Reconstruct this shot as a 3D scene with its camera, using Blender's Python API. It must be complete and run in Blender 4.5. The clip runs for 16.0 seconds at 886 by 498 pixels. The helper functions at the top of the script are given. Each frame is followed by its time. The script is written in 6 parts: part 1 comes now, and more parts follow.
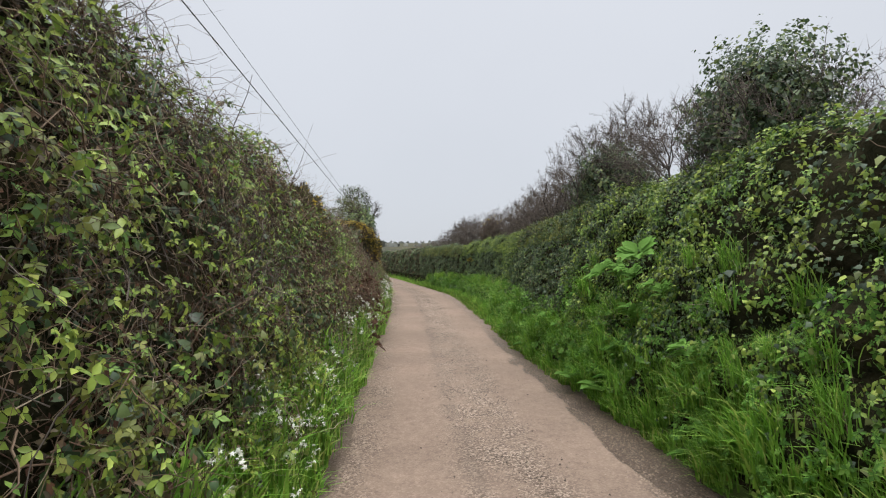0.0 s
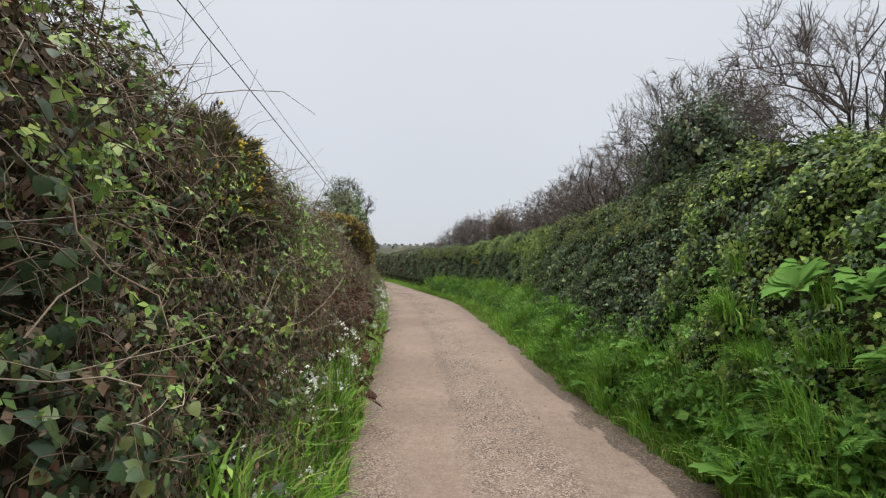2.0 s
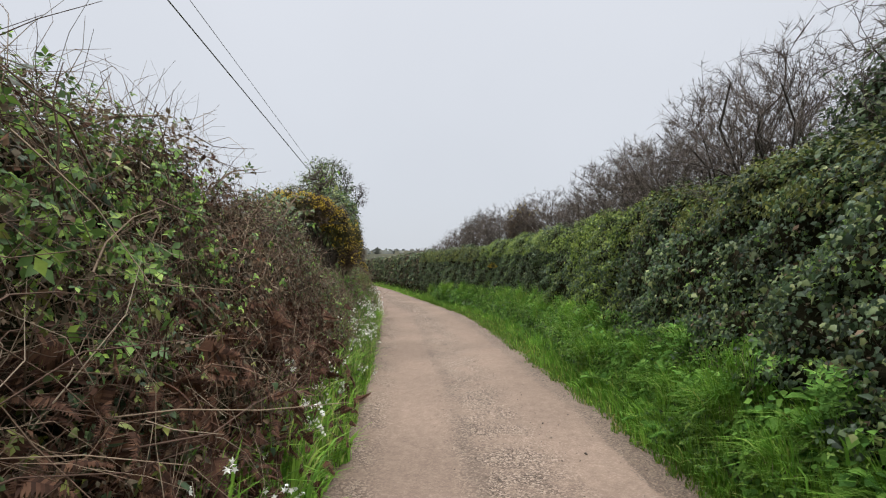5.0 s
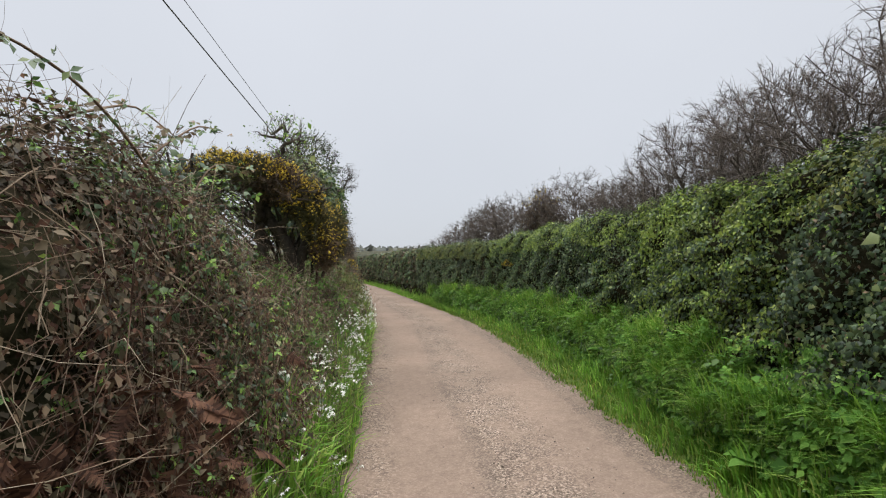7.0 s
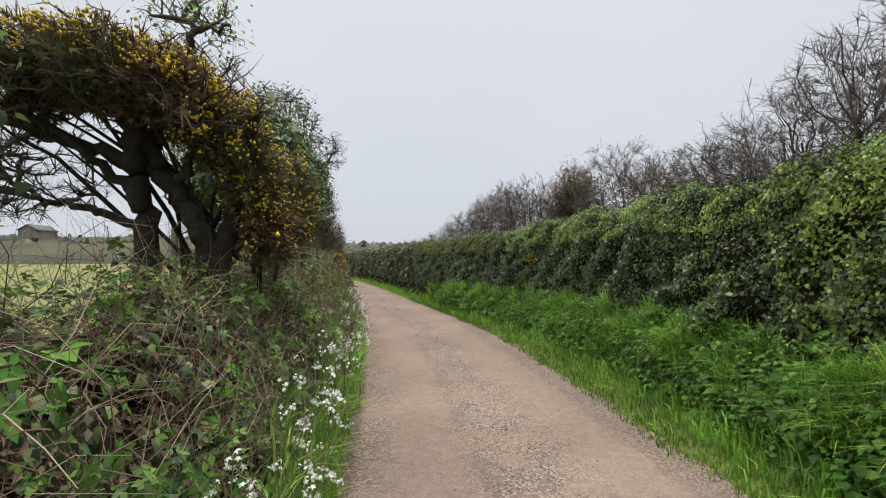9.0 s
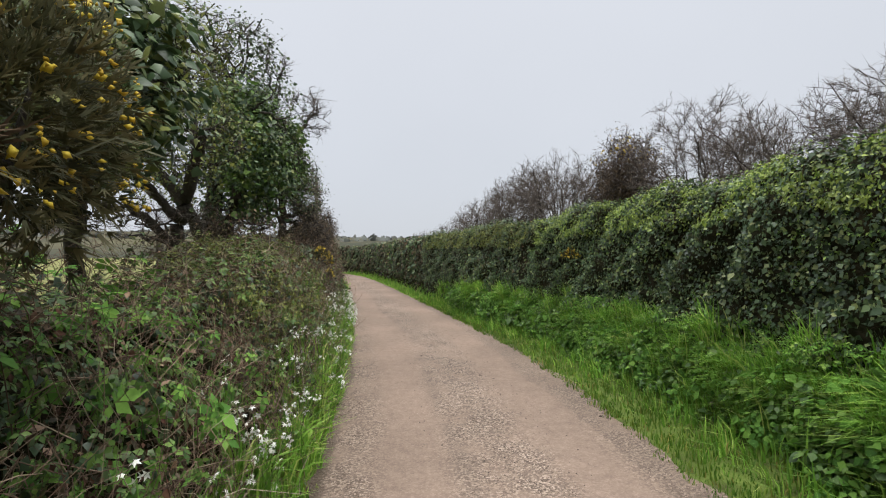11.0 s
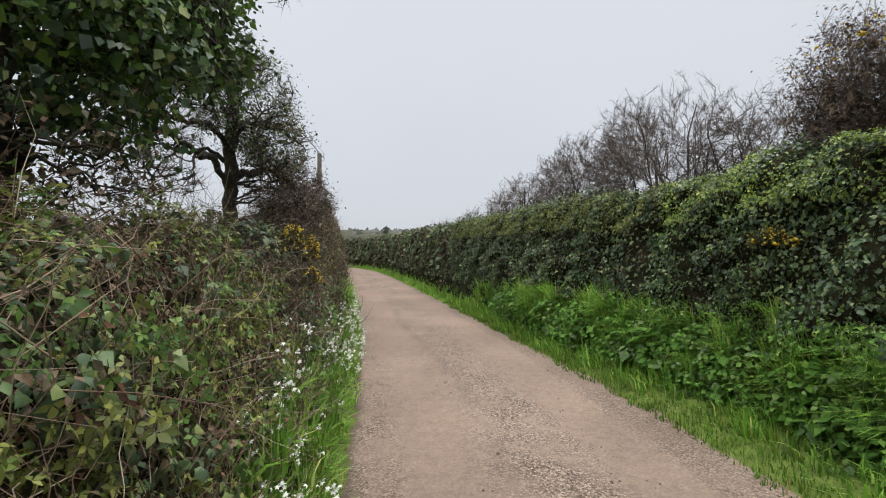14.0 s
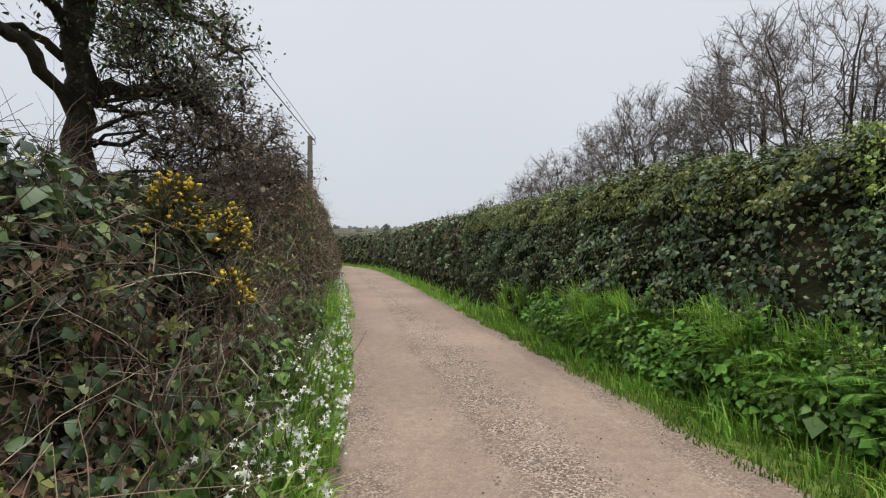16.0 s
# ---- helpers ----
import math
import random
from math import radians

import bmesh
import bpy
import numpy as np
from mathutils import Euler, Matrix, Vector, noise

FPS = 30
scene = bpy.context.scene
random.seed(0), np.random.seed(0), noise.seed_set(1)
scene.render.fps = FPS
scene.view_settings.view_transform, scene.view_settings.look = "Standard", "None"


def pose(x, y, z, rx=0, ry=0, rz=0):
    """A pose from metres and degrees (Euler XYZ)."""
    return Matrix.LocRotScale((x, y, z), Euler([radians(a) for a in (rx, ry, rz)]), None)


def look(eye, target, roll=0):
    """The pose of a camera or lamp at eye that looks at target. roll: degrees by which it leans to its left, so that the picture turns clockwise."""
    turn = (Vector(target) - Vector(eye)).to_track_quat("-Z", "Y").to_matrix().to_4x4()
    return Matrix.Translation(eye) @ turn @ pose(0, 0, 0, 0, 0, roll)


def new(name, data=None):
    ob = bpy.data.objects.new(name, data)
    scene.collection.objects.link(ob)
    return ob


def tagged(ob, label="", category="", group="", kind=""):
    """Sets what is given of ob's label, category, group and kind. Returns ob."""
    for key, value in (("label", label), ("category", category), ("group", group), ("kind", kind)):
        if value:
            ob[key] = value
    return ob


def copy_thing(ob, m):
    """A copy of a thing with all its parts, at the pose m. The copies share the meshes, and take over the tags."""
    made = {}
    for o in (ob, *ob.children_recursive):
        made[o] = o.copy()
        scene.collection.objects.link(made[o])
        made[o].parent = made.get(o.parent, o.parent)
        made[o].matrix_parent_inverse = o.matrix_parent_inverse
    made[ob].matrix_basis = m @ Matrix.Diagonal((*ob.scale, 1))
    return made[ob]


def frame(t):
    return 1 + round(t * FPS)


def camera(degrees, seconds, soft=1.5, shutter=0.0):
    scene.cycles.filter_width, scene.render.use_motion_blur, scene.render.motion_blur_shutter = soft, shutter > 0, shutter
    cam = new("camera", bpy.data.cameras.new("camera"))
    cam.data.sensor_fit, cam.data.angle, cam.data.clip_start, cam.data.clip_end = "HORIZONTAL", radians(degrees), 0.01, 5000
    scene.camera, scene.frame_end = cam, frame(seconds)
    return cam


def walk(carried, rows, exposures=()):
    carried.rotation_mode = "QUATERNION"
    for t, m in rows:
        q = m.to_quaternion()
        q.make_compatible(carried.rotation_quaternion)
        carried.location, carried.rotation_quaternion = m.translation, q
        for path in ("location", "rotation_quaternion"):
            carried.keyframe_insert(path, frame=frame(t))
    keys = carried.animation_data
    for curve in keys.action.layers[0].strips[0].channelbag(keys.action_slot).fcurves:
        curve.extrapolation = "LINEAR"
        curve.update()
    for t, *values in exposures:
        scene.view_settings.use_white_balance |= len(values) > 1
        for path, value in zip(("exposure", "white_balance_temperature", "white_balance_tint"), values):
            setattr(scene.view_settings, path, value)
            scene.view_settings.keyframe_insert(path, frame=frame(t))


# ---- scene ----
cam = camera(86.0, 16.0, soft=1.15)
ROWS = [
    (0.0, 0.126, -0.101, 1.626, -2.40, 1.34, 0.06),
    (0.5, -0.006, 0.597, 1.637, -2.48, 1.51, 0.06),
    (1.0, -0.081, 1.284, 1.638, -2.76, 1.37, 0.05),
    (1.5, -0.113, 1.960, 1.629, -2.77, 1.41, 0.05),
    (2.0, -0.116, 2.625, 1.615, -3.13, 1.65, 0.05),
    (2.5, -0.103, 3.279, 1.598, -2.96, 1.96, 0.05),
    (3.0, -0.087, 3.922, 1.580, -3.08, 2.04, 0.04),
    (3.5, -0.082, 4.555, 1.565, -2.96, 2.12, 0.04),
    (4.0, -0.102, 5.177, 1.554, -2.77, 2.25, 0.04),
    (6.5, -0.276, 8.384, 1.587, -3.55, 2.33, -0.04),
    (7.0, -0.341, 9.083, 1.591, -3.75, 2.00, -0.04),
    (7.5, -0.391, 9.766, 1.587, -4.08, 1.86, -0.03),
    (8.0, -0.433, 10.432, 1.578, -4.19, 1.69, -0.02),
    (8.5, -0.473, 11.081, 1.573, -4.35, 1.58, -0.01),
    (9.0, -0.519, 11.714, 1.577, -4.53, 1.53, -0.01),
    (11.5, -0.355, 14.874, 1.619, -3.06, 0.57, 0.03),
    (12.0, -0.417, 15.577, 1.613, -3.08, 0.33, 0.01),
    (12.5, -0.502, 16.269, 1.604, -1.88, 0.15, -0.02),
    (13.0, -0.601, 16.951, 1.591, -1.66, 0.04, -0.04),
    (13.5, -0.705, 17.621, 1.575, -1.55, 0.25, -0.06),
    (14.0, -0.808, 18.280, 1.557, -1.74, -0.03, -0.09),
    (14.5, -0.900, 18.928, 1.537, -1.73, -0.01, -0.11),
    (15.0, -0.974, 19.565, 1.517, -1.85, -0.08, -0.13),
    (15.5, -1.022, 20.190, 1.497, -1.71, -0.23, -0.16),
    (16.0, -1.035, 20.805, 1.477, -1.71, -0.24, -0.18),
]
walk(cam, [(t, pose(x, y, z, 90 + pitch, 0, yaw) @ pose(0, 0, 0, 0, 0, roll)) for t, x, y, z, yaw, pitch, roll in ROWS])

# ---------------------------------------------------------------- light
world = bpy.data.worlds.new("overcast")
scene.world = world
world.use_nodes = True
wn, wl = world.node_tree.nodes, world.node_tree.links
wn.clear()
w_out = wn.new("ShaderNodeOutputWorld")
w_bg = wn.new("ShaderNodeBackground")
w_sky = wn.new("ShaderNodeTexSky")
w_sky.sky_type, w_sky.sun_disc = "NISHITA", False
w_sky.sun_elevation, w_sky.sun_rotation = radians(52), radians(146)
w_sky.dust_density, w_sky.ozone_density = 4.0, 1.0
w_geo = wn.new("ShaderNodeTexCoord")
w_sep = wn.new("ShaderNodeSeparateXYZ")
w_ramp = wn.new("ShaderNodeValToRGB")
w_ramp.color_ramp.elements[0].position, w_ramp.color_ramp.elements[0].color = 0.0, (0.565, 0.595, 0.645, 1)
w_ramp.color_ramp.elements[1].position, w_ramp.color_ramp.elements[1].color = 1.0, (3.6, 3.65, 3.7, 1)
mid = w_ramp.color_ramp.elements.new(0.56)
mid.color = (0.655, 0.68, 0.735, 1)
w_noise = wn.new("ShaderNodeTexNoise")
w_noise.inputs["Scale"].default_value, w_noise.inputs["Detail"].default_value = 2.2, 4
w_map = wn.new("ShaderNodeMapRange")
w_map.inputs["To Min"].default_value, w_map.inputs["To Max"].default_value = 0.95, 1.05
w_mul = wn.new("ShaderNodeVectorMath")
w_mul.operation = "SCALE"
w_scale = wn.new("ShaderNodeVectorMath")
w_scale.operation = "SCALE"
w_scale.inputs["Scale"].default_value = 0.10
w_mix = wn.new("ShaderNodeMix")
w_mix.data_type = "RGBA"
w_mix.inputs["Factor"].default_value = 0.92
wl.new(w_geo.outputs["Generated"], w_sep.inputs[0])
wl.new(w_sep.outputs["Z"], w_ramp.inputs["Fac"])
wl.new(w_geo.outputs["Generated"], w_noise.inputs["Vector"])
wl.new(w_noise.outputs["Fac"], w_map.inputs["Value"])
wl.new(w_ramp.outputs["Color"], w_mul.inputs[0])
wl.new(w_map.outputs["Result"], w_mul.inputs["Scale"])
wl.new(w_sky.outputs["Color"], w_scale.inputs[0])
wl.new(w_scale.outputs["Vector"], w_mix.inputs["A"])
wl.new(w_mul.outputs["Vector"], w_mix.inputs["B"])
wl.new(w_mix.outputs["Result"], w_bg.inputs["Color"])
wl.new(w_bg.outputs["Background"], w_out.inputs["Surface"])
w_bg.inputs["Strength"].default_value = 1.0

sun_data = bpy.data.lights.new("sun", "SUN")
sun_data.energy, sun_data.angle, sun_data.color = 1.5, radians(30), (1.0, 0.97, 0.92)
sun = new("sun", sun_data)
sun.matrix_world = look((0, 0, 30), (-6.0, 9.0, 0))
scene.view_settings.exposure = 0.25


# ---------------------------------------------------------------- materials
def ramp_of(nodes, stops):
    r = nodes.new("ShaderNodeValToRGB")
    el = r.color_ramp.elements
    while len(el) < len(stops):
        el.new(0.5)
    for e, (p, c) in zip(el, stops):
        e.position, e.color = p, (*c, 1)
    return r


def base_material(name, rough=0.8, spec=0.3):
    m = bpy.data.materials.new(name)
    m.use_nodes = True
    n = m.node_tree.nodes
    b = n["Principled BSDF"]
    b.inputs["Roughness"].default_value = rough
    b.inputs["Specular IOR Level"].default_value = spec
    return m, n, m.node_tree.links, b


def leaf_material(name, stops, rough=0.5, spec=0.35, through_light=0.25, patch=1.3, vary=0.55):
    """Leaves: a colour for each leaf, with broad patches of lighter and darker growth and some light let through."""
    m, n, l, b = base_material(name, rough, spec)
    geo = n.new("ShaderNodeNewGeometry")
    ramp = ramp_of(n, stops)
    l.new(geo.outputs["Random Per Island"], ramp.inputs["Fac"])
    co = n.new("ShaderNodeTexCoord")
    tex = n.new("ShaderNodeTexNoise")
    tex.inputs["Scale"].default_value, tex.inputs["Detail"].default_value = patch, 3
    l.new(co.outputs["Object"], tex.inputs["Vector"])
    mp = n.new("ShaderNodeMapRange")
    mp.inputs["From Min"].default_value, mp.inputs["From Max"].default_value = 0.3, 0.7
    mp.inputs["To Min"].default_value, mp.inputs["To Max"].default_value = 1 - vary * 0.5, 1 + vary * 0.5
    l.new(tex.outputs["Fac"], mp.inputs["Value"])
    sc = n.new("ShaderNodeVectorMath")
    sc.operation = "SCALE"
    l.new(ramp.outputs["Color"], sc.inputs[0])
    l.new(mp.outputs["Result"], sc.inputs["Scale"])
    fine = n.new("ShaderNodeTexNoise")
    fine.inputs["Scale"].default_value = 90
    l.new(co.outputs["Object"], fine.inputs["Vector"])
    mp2 = n.new("ShaderNodeMapRange")
    mp2.inputs["To Min"].default_value, mp2.inputs["To Max"].default_value = 0.8, 1.2
    l.new(fine.outputs["Fac"], mp2.inputs["Value"])
    sc2 = n.new("ShaderNodeVectorMath")
    sc2.operation = "SCALE"
    l.new(sc.outputs["Vector"], sc2.inputs[0])
    l.new(mp2.outputs["Result"], sc2.inputs["Scale"])
    l.new(sc2.outputs["Vector"], b.inputs["Base Color"])
    if through_light:
        tr = n.new("ShaderNodeBsdfTranslucent")
        l.new(sc2.outputs["Vector"], tr.inputs["Color"])
        mx = n.new("ShaderNodeMixShader")
        mx.inputs[0].default_value = through_light
        l.new(b.outputs[0], mx.inputs[1])
        l.new(tr.outputs[0], mx.inputs[2])
        l.new(mx.outputs[0], n["Material Output"].inputs["Surface"])
    return m


def earth_material(name, stops, scale=6.0, fine=60.0, rough=0.95, bump=0.4, spec=0.2):
    m, n, l, b = base_material(name, rough, spec)
    co = n.new("ShaderNodeTexCoord")
    a = n.new("ShaderNodeTexNoise")
    a.inputs["Scale"].default_value, a.inputs["Detail"].default_value = scale, 6
    f = n.new("ShaderNodeTexNoise")
    f.inputs["Scale"].default_value, f.inputs["Detail"].default_value = fine, 4
    l.new(co.outputs["Object"], a.inputs["Vector"])
    l.new(co.outputs["Object"], f.inputs["Vector"])
    mx = n.new("ShaderNodeMath")
    mx.operation = "MULTIPLY_ADD"
    mx.inputs[1].default_value = 0.45
    l.new(f.outputs["Fac"], mx.inputs[0])
    sub = n.new("ShaderNodeMath")
    sub.operation = "MULTIPLY_ADD"
    sub.inputs[1].default_value, sub.inputs[2].default_value = 0.9, -0.17
    l.new(a.outputs["Fac"], sub.inputs[0])
    l.new(sub.outputs[0], mx.inputs[2])
    ramp = ramp_of(n, stops)
    l.new(mx.outputs[0], ramp.inputs["Fac"])
    l.new(ramp.outputs["Color"], b.inputs["Base Color"])
    bp = n.new("ShaderNodeBump")
    bp.inputs["Strength"].default_value, bp.inputs["Distance"].default_value = bump, 0.02
    l.new(f.outputs["Fac"], bp.inputs["Height"])
    l.new(bp.outputs["Normal"], b.inputs["Normal"])
    return m


def road_material():
    """Worn surface dressing: pinkish-buff chippings, smoother wheel tracks, damp silt at the edge. UV: across in metres, along in metres."""
    m, n, l, b = base_material("chip_seal", 0.9, 0.25)
    uv = n.new("ShaderNodeUVMap")
    sep = n.new("ShaderNodeSeparateXYZ")
    l.new(uv.outputs["UV"], sep.inputs[0])
    co = n.new("ShaderNodeTexCoord")

    def noise_tex(scale, detail=4, rough=0.5, vec=None):
        t = n.new("ShaderNodeTexNoise")
        t.inputs["Scale"].default_value, t.inputs["Detail"].default_value, t.inputs["Roughness"].default_value = scale, detail, rough
        l.new(vec or co.outputs["Object"], t.inputs["Vector"])
        return t.outputs["Fac"]

    def math_node(op, a, c=None, d=None, clamp=False):
        k = n.new("ShaderNodeMath")
        k.operation, k.use_clamp = op, clamp
        for i, v in enumerate((a, c, d)):
            if v is None:
                continue
            if isinstance(v, (int, float)):
                k.inputs[i].default_value = v
            else:
                l.new(v, k.inputs[i])
        return k.outputs[0]

    def span(v, lo, hi, a=0.0, c=1.0):
        k = n.new("ShaderNodeMapRange")
        k.interpolation_type = "SMOOTHSTEP"
        for key, val in (("From Min", lo), ("From Max", hi), ("To Min", a), ("To Max", c)):
            k.inputs[key].default_value = val
        l.new(v, k.inputs["Value"])
        return k.outputs["Result"]

    def mixed(fac, a, c):
        k = n.new("ShaderNodeMix")
        k.data_type = "RGBA"
        for key, val in (("Factor", fac), ("A", a), ("B", c)):
            if isinstance(val, tuple):
                k.inputs[key].default_value = (*val, 1)
            elif isinstance(val, float):
                k.inputs[key].default_value = val
            else:
                l.new(val, k.inputs[key])
        return k.outputs["Result"]

    stretch = n.new("ShaderNodeMapping")
    stretch.inputs["Scale"].default_value = (1.0, 0.22, 1.0)
    l.new(uv.outputs["UV"], stretch.inputs["Vector"])
    wob = noise_tex(1.1, 3, vec=stretch.outputs["Vector"])
    across = math_node("ADD", sep.outputs["X"], math_node("MULTIPLY_ADD", wob, 0.5, -0.25))
    # chippings: one cell a stone
    vor = n.new("ShaderNodeTexVoronoi")
    vor.inputs["Scale"].default_value = 78
    l.new(co.outputs["Object"], vor.inputs["Vector"])
    vsep = n.new("ShaderNodeSeparateColor")
    l.new(vor.outputs["Color"], vsep.inputs[0])
    stone = ramp_of(n, [(0.0, (0.048, 0.036, 0.028)), (0.3, (0.118, 0.087, 0.067)), (0.65, (0.215, 0.162, 0.127)), (1.0, (0.44, 0.35, 0.28))])
    l.new(vsep.outputs[0], stone.inputs["Fac"])
    fines = ramp_of(n, [(0.25, (0.180, 0.128, 0.098)), (0.5, (0.232, 0.168, 0.130)), (0.75, (0.286, 0.212, 0.166))])
    l.new(noise_tex(9, 8, 0.7), fines.inputs["Fac"])
    # loose stones in the crown of the road and along the margins; wheel tracks swept smooth
    centre = math_node("ABSOLUTE", math_node("ADD", across, 0.02))
    crown = span(centre, 0.16, 0.56, 1.0, 0.0)
    margin = span(centre, 0.88, 1.15)
    amount = math_node("MAXIMUM", crown, math_node("MULTIPLY", margin, 0.8))
    amount = math_node("MULTIPLY", amount, span(noise_tex(2.3, 5, 0.65), 0.3, 0.62))
    amount = math_node("MULTIPLY_ADD", amount, 0.80, 0.18)
    col = mixed(amount, fines.outputs["Color"], stone.outputs["Color"])
    # faint dark tyre lines, damp silt patches along the right-hand margin
    line = span(math_node("ABSOLUTE", math_node("ADD", across, 0.33)), 0.02, 0.12, 0.28, 0.0)
    col = mixed(math_node("MULTIPLY", line, span(noise_tex(1.6, 4), 0.35, 0.6)), col, (0.10, 0.078, 0.062))
    damp_n = noise_tex(1.9, 7, 0.7, vec=stretch.outputs["Vector"])
    damp = math_node("MULTIPLY", span(math_node("MULTIPLY_ADD", damp_n, 0.85, sep.outputs["X"]), 1.365, 1.40), span(sep.outputs["Y"], 8.5, 12.0, 1.0, 0.3))
    silt = ramp_of(n, [(0.0, (0.034, 0.023, 0.016)), (0.45, (0.072, 0.049, 0.036)), (0.8, (0.120, 0.086, 0.064)), (1.0, (0.26, 0.20, 0.155))])
    l.new(vsep.outputs[1], silt.inputs["Fac"])
    col = mixed(math_node("MULTIPLY", damp, 0.9), col, silt.outputs["Color"])
    lsilt = span(math_node("MULTIPLY_ADD", damp_n, -0.5, sep.outputs["X"]), -1.66, -1.56, 0.65, 0.0)
    col = mixed(lsilt, col, (0.070, 0.054, 0.038))
    broad = span(noise_tex(0.55, 3), 0.3, 0.7, 0.76, 0.98)
    sc = n.new("ShaderNodeVectorMath")
    sc.operation = "SCALE"
    l.new(col, sc.inputs[0])
    l.new(broad, sc.inputs["Scale"])
    l.new(sc.outputs["Vector"], b.inputs["Base Color"])
    l.new(math_node("MULTIPLY_ADD", damp, -0.35, 0.9), b.inputs["Roughness"])
    height = math_node("MULTIPLY", math_node("SUBTRACT", 0.6, vor.outputs["Distance"]), math_node("MAXIMUM", amount, damp))
    bp = n.new("ShaderNodeBump")
    bp.inputs["Strength"].default_value, bp.inputs["Distance"].default_value = 0.6, 0.008
    l.new(height, bp.inputs["Height"])
    l.new(bp.outputs["Normal"], b.inputs["Normal"])
    return m


M_ROAD = road_material()
M_SOIL = earth_material("lane_bank_soil", [(0.25, (0.045, 0.050, 0.014)), (0.5, (0.080, 0.115, 0.022)), (0.75, (0.12, 0.16, 0.032))])
M_FIELD = earth_material("pasture", [(0.25, (0.104, 0.120, 0.036)), (0.5, (0.160, 0.160, 0.056)), (0.75, (0.216, 0.200, 0.080))], 0.05, 3.0)
M_HILL = earth_material("far_hillside", [(0.2, (0.043, 0.046, 0.037)), (0.45, (0.060, 0.062, 0.048)), (0.6, (0.100, 0.092, 0.060)), (0.8, (0.075, 0.077, 0.050))], 0.018, 0.25, 1.0, 0.0, 0.0)
# Near black: the shade between leaves and stems is put into this colour.
M_INNER_SHADE = earth_material("inner_shade", [(0.3, (0.014, 0.016, 0.008)), (0.55, (0.026, 0.024, 0.013)), (0.8, (0.055, 0.045, 0.026))], 3.0, 25.0, 1.0, 1.0, 0.05)
M_BARK = earth_material("bark", [(0.25, (0.020, 0.017, 0.013)), (0.5, (0.038, 0.032, 0.025)), (0.8, (0.076, 0.068, 0.056))], 8.0, 50.0, 0.9, 0.9)
M_TWIG = leaf_material("bare_twigs", [(0.0, (0.046, 0.037, 0.032)), (0.5, (0.084, 0.068, 0.058)), (1.0, (0.150, 0.128, 0.110))], 0.85, 0.2, 0.0, 0.8)
M_STEM = leaf_material("dead_bramble_stems", [(0.0, (0.060, 0.034, 0.025)), (0.5, (0.125, 0.082, 0.056)), (0.85, (0.220, 0.165, 0.115)), (1.0, (0.38, 0.32, 0.24))], 0.8, 0.2, 0.0)
M_IVY = leaf_material("dark_ivy", [(0.0, (0.026, 0.045, 0.023)), (0.45, (0.055, 0.096, 0.042)), (0.8, (0.108, 0.160, 0.058)), (1.0, (0.235, 0.265, 0.095))], 0.42, 0.42, 0.2, 1.1, 0.9)
M_IVYLIGHT = leaf_material("young_ivy", [(0.0, (0.095, 0.155, 0.030)), (0.5, (0.200, 0.285, 0.050)), (1.0, (0.385, 0.47, 0.095))], 0.4, 0.4, 0.3)
M_BRAMBLE = leaf_material("bramble_leaves", [(0.0, (0.052, 0.101, 0.032)), (0.4, (0.109, 0.202, 0.046)), (0.75, (0.210, 0.351, 0.067)), (1.0, (0.367, 0.508, 0.106))], 0.5, 0.35, 0.3)
M_DULL = leaf_material("weathered_foliage", [(0.0, (0.044, 0.035, 0.024)), (0.4, (0.096, 0.080, 0.048)), (0.7, (0.150, 0.112, 0.068)), (1.0, (0.230, 0.146, 0.092))], 0.6, 0.3, 0.2)
M_DEAD = leaf_material("dead_bracken", [(0.0, (0.034, 0.019, 0.014)), (0.5, (0.082, 0.042, 0.028)), (1.0, (0.150, 0.080, 0.050))], 0.85, 0.15, 0.2)
M_GRASS = leaf_material("verge_grass", [(0.0, (0.098, 0.222, 0.028)), (0.5, (0.182, 0.372, 0.046)), (0.85, (0.300, 0.49, 0.075)), (1.0, (0.48, 0.51, 0.16))], 0.5, 0.35, 0.35)
M_TURF = leaf_material("short_turf", [(0.0, (0.062, 0.140, 0.017)), (0.5, (0.102, 0.205, 0.023)), (0.9, (0.182, 0.245, 0.038)), (1.0, (0.387, 0.300, 0.109))], 0.6, 0.3, 0.35)
M_HERB = leaf_material("lush_herbs", [(0.0, (0.058, 0.140, 0.028)), (0.5, (0.112, 0.240, 0.043)), (1.0, (0.205, 0.36, 0.070))], 0.75, 0.15, 0.3)
M_PETAL = leaf_material("white_petals", [(0.0, (0.68, 0.70, 0.62)), (1.0, (0.86, 0.87, 0.82))], 0.5, 0.3, 0.3, 1.0, 0.1)
M_GORSE = leaf_material("gorse_spines", [(0.0, (0.042, 0.044, 0.022)), (0.5, (0.080, 0.080, 0.034)), (1.0, (0.145, 0.122, 0.054))], 0.7, 0.25, 0.15)
M_GORSEDRY = leaf_material("dry_gorse", [(0.0, (0.040, 0.030, 0.020)), (0.5, (0.085, 0.058, 0.036)), (1.0, (0.150, 0.105, 0.065))], 0.8, 0.2, 0.1)
M_IVYOLIVE = leaf_material("olive_leaves", [(0.0, (0.070, 0.085, 0.022)), (0.5, (0.135, 0.155, 0.036)), (1.0, (0.26, 0.28, 0.07))], 0.5, 0.3, 0.3)
M_IVYGREEN = leaf_material("fresh_ivy", [(0.0, (0.040, 0.085, 0.020)), (0.5, (0.085, 0.160, 0.034)), (1.0, (0.16, 0.26, 0.055))], 0.45, 0.35, 0.25)
